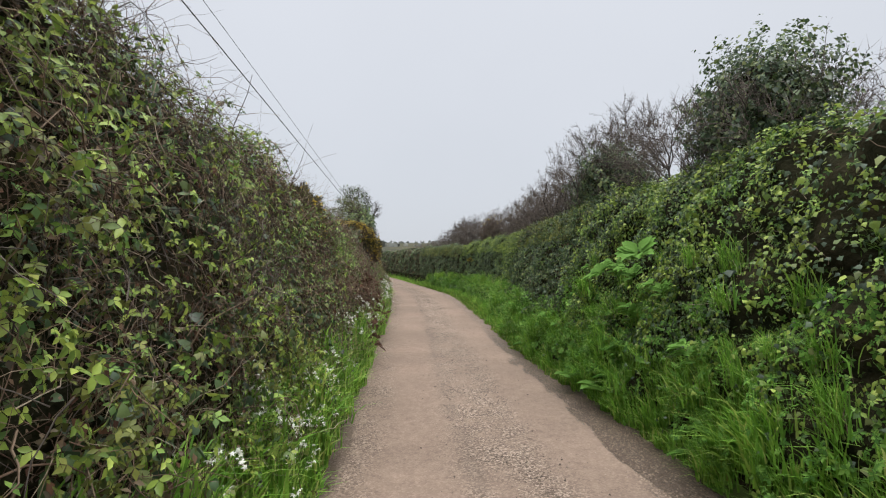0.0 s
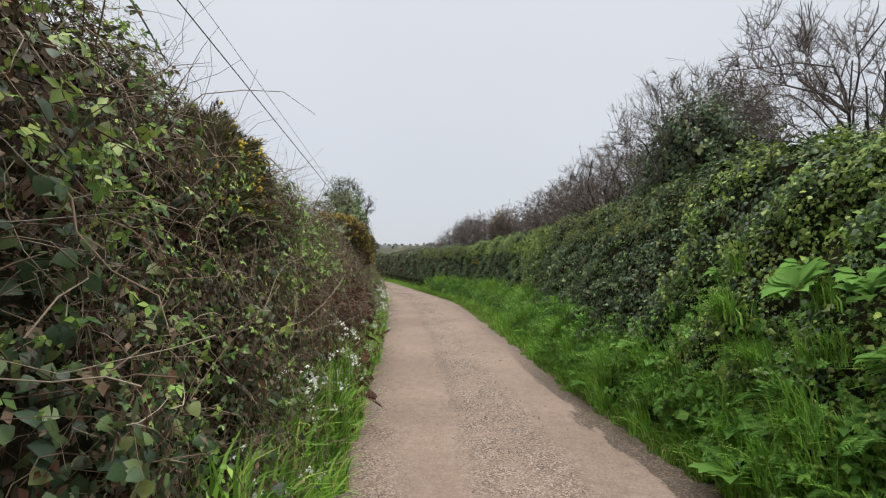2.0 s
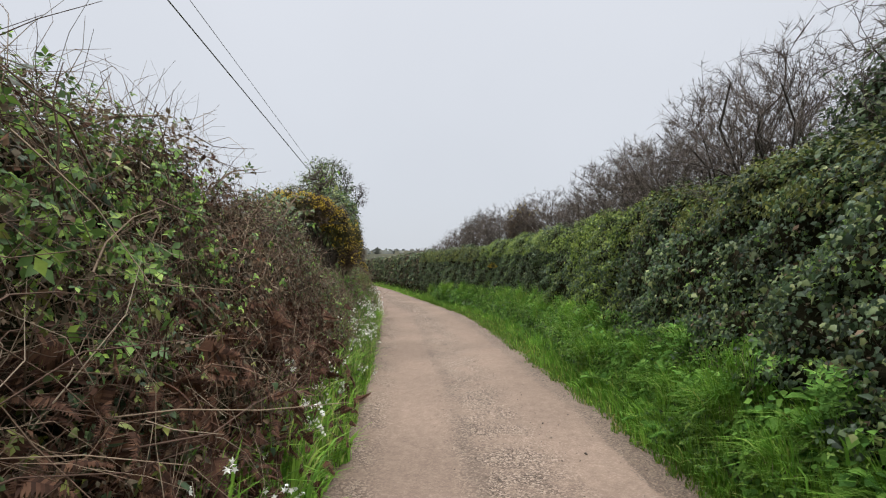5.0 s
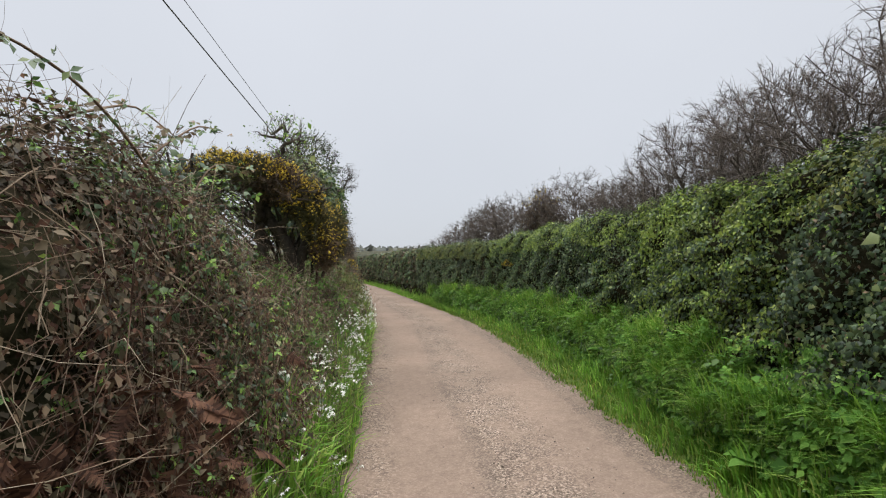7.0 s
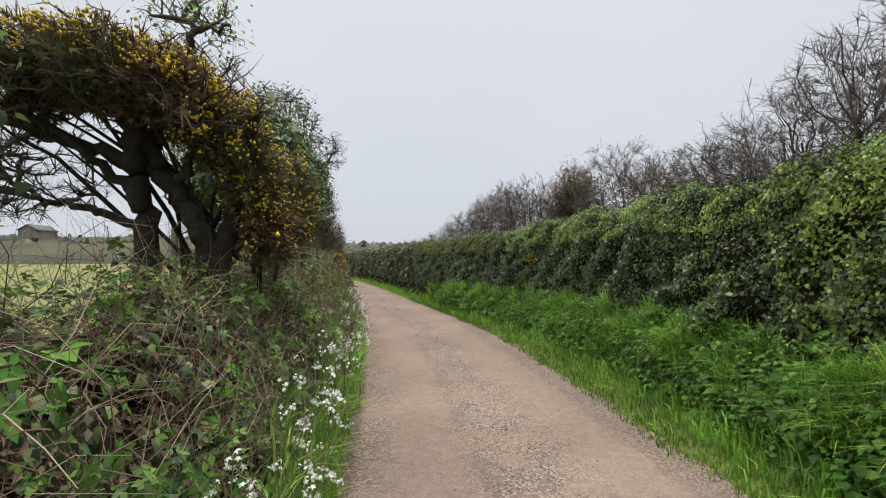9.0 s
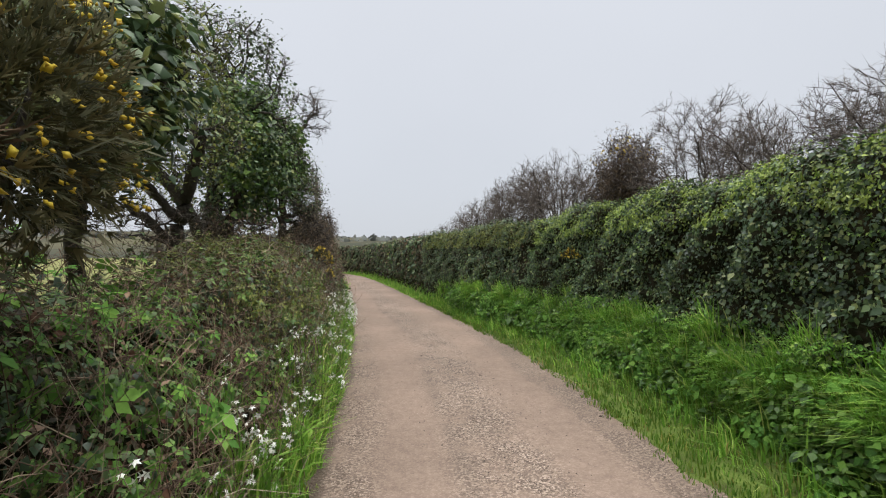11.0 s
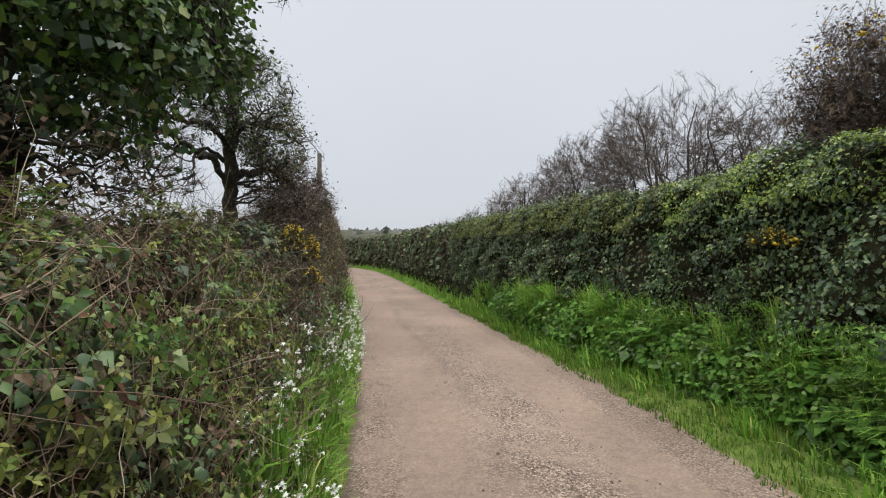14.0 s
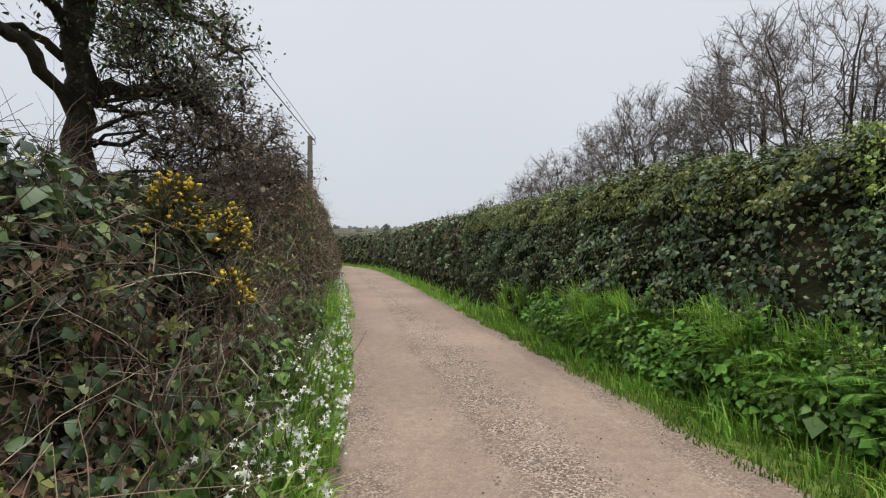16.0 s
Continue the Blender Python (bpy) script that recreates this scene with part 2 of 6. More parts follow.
M_YELLOW = leaf_material("gorse_flowers", [(0.0, (0.40, 0.26, 0.02)), (0.5, (0.58, 0.42, 0.035)), (1.0, (0.74, 0.58, 0.07))], 0.55, 0.3, 0.25, 1.0, 0.2)
M_STONE = leaf_material("loose_chippings", [(0.0, (0.050, 0.038, 0.030)), (0.5, (0.140, 0.106, 0.082)), (1.0, (0.29, 0.235, 0.185))], 0.85, 0.3, 0.0)
M_POLE = earth_material("weathered_pole_wood", [(0.25, (0.09, 0.08, 0.07)), (0.5, (0.15, 0.135, 0.115)), (0.75, (0.21, 0.19, 0.165))], 3.0, 40.0)
M_WIRE, _n, _l, _b = base_material("black_cable", 0.6, 0.3)
_b.inputs["Base Color"].default_value = (0.02, 0.02, 0.022, 1)
# Lightened to a flat grey: distance haze is put into the colour.
M_HAZE_GREY = leaf_material("hazed_far_woods", [(0.0, (0.095, 0.102, 0.095)), (0.5, (0.125, 0.132, 0.12)), (1.0, (0.16, 0.162, 0.14))], 1.0, 0.0, 0.0, 0.05, 0.3)

# ---------------------------------------------------------------- the lane's line
# centre line: x by y; the lane bends to the left beyond
CX = [-14, -8, 0, 3.2, 5.8, 8.5, 11.4, 14.5, 17, 20, 23, 25.6, 28.5, 32, 38, 45, 51, 56, 60, 63, 65, 66, 66]
CP = [0.80, 0.84, 0.86, 0.84, 0.72, 0.62, 0.58, 0.46, 0.36, 0.19, -0.10, -0.48, -0.98, -1.62, -2.75, -4.15, -5.6, -7.4, -10, -14, -20, -30, -60]
_u = np.linspace(0, len(CX) - 1, 4000)
_px, _py = np.interp(_u, range(len(CX)), CP), np.interp(_u, range(len(CX)), CX)
_k = np.hanning(241)
_k /= _k.sum()
_px, _py = (np.convolve(np.pad(a, 120, mode="reflect", reflect_type="odd"), _k, "valid") for a in (_px, _py))
_arc = np.r_[0, np.cumsum(np.hypot(np.diff(_px), np.diff(_py)))]
_arc = _arc - np.interp(0.0, _py[:2500], _arc[:2500])
_tx, _ty = np.gradient(_px, _arc), np.gradient(_py, _arc)


def lane(s, off):
    """World x, y at s metres along the lane and off metres to the right of its centre."""
    s = np.asarray(s, float)
    x, y, tx, ty = (np.interp(s, _arc, a) for a in (_px, _py, _tx, _ty))
    return x + ty * off, y - tx * off


def half(s):
    return np.interp(s, [0, 3, 6, 9, 16, 19, 22.5, 24, 27, 35], [1.38, 1.38, 1.29, 1.21, 1.28, 1.36, 1.40, 1.28, 1.25, 1.2])


def half_left(s):
    return np.interp(s, [0, 3, 6, 9, 16, 22, 27, 35], [1.56, 1.55, 1.43, 1.36, 1.44, 1.40, 1.24, 1.2])


rng = np.random.default_rng(7)


def wave(a, b, seed, scale):
    """Smooth repeatable noise of two coordinates, about -1 to 1."""
    r = np.random.default_rng(seed)
    out = 0
    for k in range(7):
        ang, f, ph = r.uniform(0, 6.283), r.uniform(0.5, 1.9) / scale, r.uniform(0, 6.283)
        out = out + np.sin((a * math.cos(ang) + b * math.sin(ang)) * f * 6.283 + ph)
    return out / 3.2


# ---------------------------------------------------------------- mesh helpers
def mesh_of(name, verts, tris, mat, smooth=False, uv=None):
    verts, tris = np.asarray(verts, np.float32).reshape(-1, 3), np.asarray(tris, np.int32)
    k = tris.shape[1]
    me = bpy.data.meshes.new(name)
    me.vertices.add(len(verts))
    me.vertices.foreach_set("co", verts.ravel())
    me.loops.add(tris.size)
    me.loops.foreach_set("vertex_index", tris.ravel())
    me.polygons.add(len(tris))
    me.polygons.foreach_set("loop_start", np.arange(0, tris.size, k, dtype=np.int32))
    if smooth:
        me.polygons.foreach_set("use_smooth", np.ones(len(tris), bool))
    if uv is not None:
        layer = me.uv_layers.new(name="UVMap")
        layer.data.foreach_set("uv", np.asarray(uv, np.float32)[tris.ravel()].ravel())
    me.update(calc_edges=True)
    me.materials.append(mat)
    return me


def part(name, verts, tris, mat, parent=None, label="", smooth=False, kind=""):
    ob = new(name, mesh_of(name, verts, tris, mat, smooth))
    ob.parent = parent
    return tagged(ob, label, kind=kind)


def thing(name, x=0.0, y=0.0, z=0.0, label="", category="", group="", kind=""):
    ob = new(name)
    ob.empty_display_size = 0.2
    ob.location = (x, y, z)
    return tagged(ob, label, category, group, kind)


def joined(*groups):
    vs, ts, n = [], [], 0
    for v, t in groups:
        if len(v) == 0:
            continue
        vs.append(v)
        ts.append(t + n)
        n += len(v)
    return np.concatenate(vs), np.concatenate(ts)


def unit(v):
    return v / np.maximum(np.linalg.norm(v, axis=-1, keepdims=True), 1e-9)


def scatter(tmpl, pos, normal, tip, size, squash=None):
    """Copies of a small template: its y along tip, its z along normal."""
    tv, tf = tmpl
    n = len(pos)
    if n == 0:
        return np.zeros((0, 3)), np.zeros((0, tf.shape[1]), int)
    zz = unit(normal)
    xx = unit(np.cross(tip, zz))
    yy = np.cross(zz, xx)
    sx = size if squash is None else size * squash
    v = pos[:, None] + tv[None, :, 0, None] * (xx * sx[:, None])[:, None] + tv[None, :, 1, None] * (yy * size[:, None])[:, None] + tv[None, :, 2, None] * (zz * size[:, None])[:, None]
    f = tf[None] + (np.arange(n) * len(tv))[:, None, None]
    return v.reshape(-1, 3), f.reshape(-1, tf.shape[1])


def fan(rim, centre):
    v = np.array([centre] + rim, float)
    k = len(rim)
    return v, np.array([(0, 1 + i, 1 + (i + 1) % k) for i in range(k)])


IVY = fan([(0, 0, 0), (-0.46, 0.10, -0.07), (-0.36, 0.58, -0.08), (0, 1, -0.14), (0.36, 0.58, -0.08), (0.46, 0.10, -0.07)], (0, 0.34, 0.06))
KITE = (np.array([(0, 0, 0), (-0.3, 0.45, 0.07), (0, 1, -0.1), (0.3, 0.45, 0.07)]), np.array([(0, 3, 2), (0, 2, 1)]))
KITE_WIDE = (np.array([(0, 0, 0), (-0.42, 0.36, 0.06), (0, 1, -0.1), (0.42, 0.36, 0.06)]), np.array([(0, 3, 2), (0, 2, 1)]))
IVY_SMALL = fan([(0, 0, 0), (-0.46, 0.24, -0.07), (0, 1, -0.14), (0.46, 0.24, -0.07)], (0, 0.36, 0.06))
LEAFLET = (np.array([(0, 0, 0), (-0.29, 0.45, 0.05), (0.29, 0.45, 0.05), (0, 1, -0.1), (0, 0.5, -0.03)]), np.array([(0, 4, 1), (0, 2, 4), (1, 4, 3), (4, 2, 3)]))
OVAL = (np.array([(0, 0, 0), (-0.27, 0.36, 0.05), (0.27, 0.36, 0.05), (-0.2, 0.72, 0.02), (0.2, 0.72, 0.02), (0, 1, -0.12), (0, 0.5, -0.03)]), np.array([(0, 6, 1), (0, 2, 6), (1, 6, 3), (2, 4, 6), (3, 6, 5), (6, 4, 5)]))


BROAD = (np.array([(0, 0, 0), (-0.20, 0.25, 0.05), (0.20, 0.25, 0.05), (-0.29, 0.55, 0.06), (0.29, 0.55, 0.06), (-0.17, 0.83, 0.0), (0.17, 0.83, 0.0), (0, 1.02, -0.16), (0, 0.25, -0.01), (0, 0.55, -0.03), (0, 0.83, -0.08)]), np.array([(0, 8, 1), (0, 2, 8), (1, 8, 9), (1, 9, 3), (8, 2, 4), (8, 4, 9), (3, 9, 10), (3, 10, 5), (9, 4, 6), (9, 6, 10), (5, 10, 7), (10, 6, 7)]))


def turned(tmpl, deg, scale, dx=0, dy=0):
    v, f = tmpl
    c, s = math.cos(radians(deg)), math.sin(radians(deg))
    w = v * scale
    return np.stack([w[:, 0] * c - w[:, 1] * s + dx, w[:, 0] * s + w[:, 1] * c + dy, w[:, 2]], 1), f


TRIO = joined(turned(LEAFLET, 0, 0.62, 0, 0.38), turned(LEAFLET, 75, 0.52, 0, 0.34), turned(LEAFLET, -75, 0.52, 0, 0.34))
TRIO_OVAL = joined(turned(OVAL, 0, 0.62, 0, 0.38), turned(OVAL, 75, 0.52, 0, 0.34), turned(OVAL, -75, 0.52, 0, 0.34))
TRIO_SMALL = joined(turned(KITE, 0, 0.62, 0, 0.38), turned(KITE, 75, 0.52, 0, 0.34), turned(KITE, -75, 0.52, 0, 0.34))
NETTLE = joined(turned(LEAFLET, 0, 0.75, 0, 0.3), turned(LEAFLET, 60, 0.6, 0, 0.2), turned(LEAFLET, -60, 0.6, 0, 0.2), turned(LEAFLET, 120, 0.5, 0, 0.1), turned(LEAFLET, -120, 0.5, 0, 0.1))
SPINE = (np.array([(-0.06, 0, 0), (0.06, 0, 0), (0, 1, 0), (0.3, 0.75, 0.1), (-0.3, 0.7, -0.1)]), np.array([(0, 1, 2), (0, 1, 3), (0, 1, 4)]))
BLOOM = (np.array([(0, 0, 0), (-0.4, 0.5, 0.15), (0, 1, 0.0), (0.4, 0.5, 0.15), (0, 0.5, 0.45)]), np.array([(0, 4, 1), (1, 4, 2), (2, 4, 3), (3, 4, 0), (0, 1, 2), (0, 2, 3)]))
STAR = fan([(math.sin(a) * r, math.cos(a) * r, 0.16 if r > 0.3 else 0) for i in range(10) for a, r in [(i * math.pi / 5, 0.5 if i % 2 == 0 else 0.22)]], (0, 0, -0.1))
PEBBLE = (np.array([(0.5, 0, 0), (-0.2, 0.45, 0.02), (-0.35, -0.38, 0), (0.05, 0.02, 0.5), (0.2, -0.4, 0.12), (0.1, 0.5, 0.2)]), np.array([(0, 5, 3), (5, 1, 3), (1, 2, 3), (2, 4, 3), (4, 0, 3)]))


def fern_template(pairs=14):
    groups = []
    for i in range(pairs):
        y = 0.12 + 0.8 * i / pairs
        ln = 0.30 * math.sin(math.pi * min(1, 0.25 + 0.75 * (1 - i / pairs)) * 0.5 + 0.0) * (1 - 0.75 * i / pairs) + 0.03
        z = -0.45 * (y - 0.35) ** 2
        for sgn in (-1, 1):
            v = np.array([(0, y - 0.02, z), (sgn * ln, y + 0.075, z - 0.06), (0, y + 0.042, z - 0.01), (sgn * ln * 0.55, y + 0.085, z - 0.01)])
            groups.append((v, np.array([(0, 1, 3), (0, 3, 2)])))
    groups.append((np.array([(-0.012, 0, 0), (0.012, 0, 0), (0, 0.5, -0.01), (0, 1, -0.2)]), np.array([(0, 1, 2), (0, 2, 3)])))
    return joined(*groups)


FERN = fern_template()


def blades(x, y, z, height, lean, seed, width=0.006, segs=3, curl=0.9):
    """Grass blades: tapering strips that bend over."""
    r = np.random.default_rng(seed)
    n = len(x)
    az = r.uniform(0, 6.283, n)
    dx, dy = np.cos(az) * 0.6 + lean[0], np.sin(az) * 0.6 + lean[1]
    bend = height * r.uniform(0.15, curl, n)
    side = np.stack([-np.sin(az + 0.6), np.cos(az + 0.6), np.zeros(n)], 1)
    w = width * r.uniform(0.6, 1.4, n)
    rows = []
    for k in range(segs + 1):
        t = k / segs
        c = np.stack([x + dx * bend * t * t, y + dy * bend * t * t, z + height * (t - 0.48 * t ** 2.4 * (bend / height))], 1)
        if k < segs:
            wk = (w * (1 - 0.75 * t ** 1.5))[:, None]
            rows += [c - side * wk, c + side * wk]
        else:
            rows.append(c)
    v = np.stack(rows, 1)
    f = []
    for k in range(segs - 1):
        a = 2 * k
        f += [(a, a + 1, a + 3), (a, a + 3, a + 2)]
    a = 2 * (segs - 1)
    f.append((a, a + 1, a + 2))
    m = 2 * segs + 1
    tris = np.array(f)[None] + (np.arange(n) * m)[:, None, None]
    return v.reshape(-1, 3), tris.reshape(-1, 3)


def tubes(paths, radii, sides=3):
    """Tubes along paths (n, k, 3) with radii (n, k)."""
    paths, radii = np.asarray(paths, float), np.asarray(radii, float)
    n, k, _ = paths.shape
    if n == 0:
        return np.zeros((0, 3)), np.zeros((0, 3), int)
    tan = unit(np.gradient(paths, axis=1) if k > 2 else np.repeat(paths[:, 1:] - paths[:, :1], 2, 1))
    ref = np.where(np.abs(tan[..., 2:3]) > 0.9, [1.0, 0, 0], [0, 0, 1.0])
    a = unit(np.cross(tan, ref))
    b = np.cross(tan, a)
    ang = np.arange(sides) * 2 * math.pi / sides
    v = paths[:, :, None] + radii[..., None, None] * (a[:, :, None] * np.cos(ang)[:, None] + b[:, :, None] * np.sin(ang)[:, None])
    f = []
    for i in range(k - 1):
        for j in range(sides):
            p, q = i * sides + j, i * sides + (j + 1) % sides
            f += [(p, q, q + sides), (p, q + sides, p + sides)]
    tris = np.array(f)[None] + (np.arange(n) * k * sides)[:, None, None]
    return v.reshape(-1, 3), tris.reshape(-1, 3)


# ---------------------------------------------------------------- ground and road
def ground_height(s, off):
    """Bed of the lane, bank under the hedges, rising pasture and hills far ahead."""
    a = np.abs(off)
    h = -0.03 + 0.07 * np.clip((a - 1.25) / 0.5, 0, 1) + 0.55 * np.clip((a - 1.75) / 1.1, 0, 1) ** 1.3
    far = np.clip(a - 4, 0, None)
    h = h + 0.040 * np.minimum(far, 110) * np.clip((np.clip(s, -50, 900) + 60) / 60, 0.3, 1)
    return h


def ridge_height(x, y):
    r = 17 + 3.5 * wave(x, y * 0.4, 3, 420) + 1.6 * wave(x, y, 5, 90) + np.clip(x, 0, 200) * 0.03
    return np.maximum(r, 5)


def make_ground():
    offs = np.r_[-2500, -1500, -900, -600, -420, -300, -220, -160, -115, -80, -55, -38, -26, -18, -12, -8, -6, -5, -4, -3.4, np.linspace(-3, 3, 31), 3.4, 4, 5, 6, 8, 12, 18, 26, 38, 55, 80, 115, 160, 220, 300, 420, 600, 900, 1500, 2500]
    ys = np.r_[-900, -300, -100, -40, -20, np.arange(-14, 45, 0.75), np.arange(45, 66, 1.5), 68, 72, 78, 86, 96, 110, 130, 160, 200, 250, 320, 400, 500, 650, 850, 1200, 2000, 3500]
    o, y = np.meshgrid(offs, ys)
    cx = np.interp(y, _py[:3200], _px[:3200])
    x = np.where(y < 66, cx, np.interp(66, _py, _px)) + o
    # nearest distance from the lane, so that the bank follows the bend
    pts = np.stack([_px[::10], _py[::10]], 1)
    d2 = ((x[..., None] - pts[:, 0]) ** 2 + (y[..., None] - pts[:, 1]) ** 2)
    k = d2.argmin(-1)
    dist = np.sqrt(d2.min(-1))
    h = ground_height(np.minimum(_arc[::10][k], 60), dist)
    ahead = np.clip((y - 90) / 260, 0, 1)
    h = h * (1 - ahead) + ahead * ridge_height(x, y)
    h = h + np.where(dist > 5, 0.05 * wave(x, y, 9, 7), 0)
    v = np.stack([x, y, h], -1).reshape(-1, 3)
    nx, ny = len(offs), len(ys)
    i, j = np.meshgrid(np.arange(nx - 1), np.arange(ny - 1))
    a = (j * nx + i).ravel()
    f = np.stack([a, a + 1, a + nx + 1, a + nx], 1)
    me = mesh_of("ground", v, f, M_FIELD, True)
    me.materials.append(M_SOIL)
    near = dist.reshape(-1)[a] < 3.6
    me.materials.append(M_HILL)
    hill = (y.reshape(-1)[a] > 84)
    me.polygons.foreach_set("material_index", np.where(hill, 2, near).astype(np.int32))
    tagged(new("ground", me), "open pasture and dark earth banks beside the lane", "ground", kind="structure")


def make_road():
    s = np.arange(-12, 78, 0.12)
    cols = 29
    t = np.linspace(-1, 1, cols)
    ss, tt = np.meshgrid(s, t, indexing="ij")
    ragged = 0.05 * wave(ss, np.sign(tt) * 30, 21, 1.3) + 0.03 * wave(ss, np.sign(tt) * 30, 22, 0.35)
    off = tt * (np.where(tt < 0, half_left(ss), half(ss)) + 0.06 + ragged * (np.abs(tt) > 0.9))
    x, y = lane(ss, off)
    z = 0.02 - 0.022 * tt ** 2 + 0.006 * wave(x, y, 4, 1.2) - 0.012 * np.exp(-((np.abs(off) - 0.65) / 0.2) ** 2)
    v = np.stack([x, y, z], -1).reshape(-1, 3)
    n, m = ss.shape
    i, j = np.meshgrid(np.arange(n - 1), np.arange(m - 1), indexing="ij")
    a = (i * m + j).ravel()
    f = np.stack([a, a + 1, a + m + 1, a + m], 1)
    me = mesh_of("road", v, f, M_ROAD, True, np.stack([off, ss], -1).reshape(-1, 2))
    tagged(new("road", me), "narrow lane of worn pinkish-buff chippings, damp at its edge", "road", kind="structure")


make_ground()
make_road()


def hazed_far_woods():
    """Copses and hedgerows, too far to tell apart, on the hillside ahead; the haze is in their colour."""
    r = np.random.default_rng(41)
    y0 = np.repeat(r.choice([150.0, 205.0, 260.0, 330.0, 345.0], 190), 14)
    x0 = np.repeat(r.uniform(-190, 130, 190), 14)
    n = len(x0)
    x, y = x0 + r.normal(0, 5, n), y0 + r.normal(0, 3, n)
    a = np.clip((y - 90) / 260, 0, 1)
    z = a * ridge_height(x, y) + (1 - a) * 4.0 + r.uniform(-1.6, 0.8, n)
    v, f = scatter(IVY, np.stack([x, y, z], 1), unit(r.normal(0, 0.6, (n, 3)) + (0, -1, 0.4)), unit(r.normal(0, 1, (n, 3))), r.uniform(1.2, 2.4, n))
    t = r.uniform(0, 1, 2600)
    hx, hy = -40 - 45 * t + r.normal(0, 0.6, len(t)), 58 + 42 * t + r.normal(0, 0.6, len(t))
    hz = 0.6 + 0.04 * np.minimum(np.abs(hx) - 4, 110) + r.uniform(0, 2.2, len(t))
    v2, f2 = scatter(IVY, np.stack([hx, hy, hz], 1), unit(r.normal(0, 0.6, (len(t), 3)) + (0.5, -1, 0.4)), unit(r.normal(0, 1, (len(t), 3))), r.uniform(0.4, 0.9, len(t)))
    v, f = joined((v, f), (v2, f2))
    tagged(part("hazed_far_woods", v, f, M_HAZE_GREY), "copses and hedgerows on the far hillside, coloured with haze", "woods", kind="stuff")


hazed_far_woods()


def loose_stones():
    r = np.random.default_rng(31)
    n = 20000
    s = r.uniform(1, 32, n)
    which = r.uniform(0, 1, n)
    off = np.where(which < 0.76, r.normal(0.05, 0.27, n), np.where(which < 0.92, half(s) - np.abs(r.normal(0, 0.13, n)), -half_left(s) + np.abs(r.normal(0, 0.08, n))))
    keep = (wave(s, off, 33, 0.8) > -0.5)
    s, off = s[keep], off[keep]
    x, y = lane(s, off)
    n = len(s)
    z = 0.017 - 0.022 * (off / half(s)) ** 2
    size = r.lognormal(0, 0.38, n) * 0.0112
    up = unit(np.stack([r.normal(0, 0.25, n), r.normal(0, 0.25, n), np.ones(n)], 1))
    tip = np.stack([r.normal(0, 1, n), r.normal(0, 1, n), np.zeros(n)], 1)
    v, f = scatter(PEBBLE, np.stack([x, y, z], 1), up, tip, size)
    tagged(part("loose_chippings", v, f, M_STONE), "loose pale stone chippings strewn over the lane", "gravel", kind="stuff")


loose_stones()


# ---------------------------------------------------------------- hedges
def hedge_right_profile(s, q):
    """The clipped hedge on the right: q from 0 at the foot of its face to 1 at the far side of its top. Gives off, z and the outward way."""
    face = np.interp(s, [-10, 4, 9, 13, 16, 22, 24.5, 27, 40, 80], [2.05, 2.0, 1.95, 2.25, 2.6, 2.6, 2.3, 2.0, 2.0, 2.0])
    top = np.interp(s, [-10, 2, 6, 12, 20, 22, 24, 30, 50, 80], [2.75, 2.65, 2.5, 2.40, 2.44, 2.40, 2.28, 2.32, 2.42, 2.3]) + 0.06 * wave(s, 0 * s, 41, 3.0)
    slope = np.interp(s, [0, 6, 10, 14], [0.55, 0.45, 0.25, 0.12])
    cut = 0.62
    on_face = q < cut
    t = np.clip(q / cut, 0, 1)
    z = 0.12 + (top - 0.12) * np.where(on_face, t, 1.0)
    bulge = 0.10 * np.sin(math.pi * t)
    off = face + slope * (t - 0.5) - np.interp(s, [0, 9, 13, 16, 23, 26], [0.35, 0.42, 0.45, 0.30, 0.30, 0.30]) * (1 - t) ** 2.6 + 0.22 * np.clip(t - 0.85, 0, 1) / 0.15 * 0.5 - bulge
    back = np.clip((q - cut) / (1 - cut), 0, 1)
    off = off + back * 1.2
    z = z + 0.10 * np.sin(math.pi * np.clip(back * 1.3, 0, 1)) - 0.5 * np.clip(back - 0.75, 0, 1)
    blend = np.clip((q - cut + 0.06) / 0.12, 0, 1)
    return off, z, -(1 - blend), blend


LTOP_S = [-10, 1.5, 2.5, 4, 6, 7, 8, 9, 10.3, 11.5, 12.4, 13.2, 14.5, 17.5, 20, 22.3, 24, 25, 26.5, 28, 34, 40, 80]
LTOP_Z = [2.8, 2.6, 2.45, 2.38, 2.36, 2.2, 2.05, 2.1, 1.94, 1.92, 1.62, 1.22, 1.34, 1.46, 1.56, 1.55, 1.62, 1.90, 2.4, 2.6, 2.75, 2.7, 2.5]


def hedge_left_profile(s, q):
    """The wilder hedge bank on the left."""
    face = np.interp(s, [-10, 5, 10, 14, 19, 22, 26, 34, 80], [-1.62, -1.62, -1.58, -1.62, -1.66, -1.78, -1.70, -1.65, -1.65])
    top = np.interp(s, LTOP_S, LTOP_Z) + 0.07 * wave(s, 0 * s, 43, 1.6)
    cut = 0.62
    t = np.clip(q / cut, 0, 1)
    z = 0.10 + (top - 0.10) * np.where(q < cut, t, 1.0)
    off = face - 0.42 * t ** 1.6 + 0.06 * np.sin(math.pi * t) + 0.13 * (1 - t) ** 2.5
    back = np.clip((q - cut) / (1 - cut), 0, 1)
    off = off - back * 1.0
    z = z + 0.08 * np.sin(math.pi * np.clip(back * 1.3, 0, 1)) - 0.5 * np.clip(back - 0.6, 0, 1)
    blend = np.clip((q - cut + 0.06) / 0.12, 0, 1)
    return off, z, 1 - blend, blend


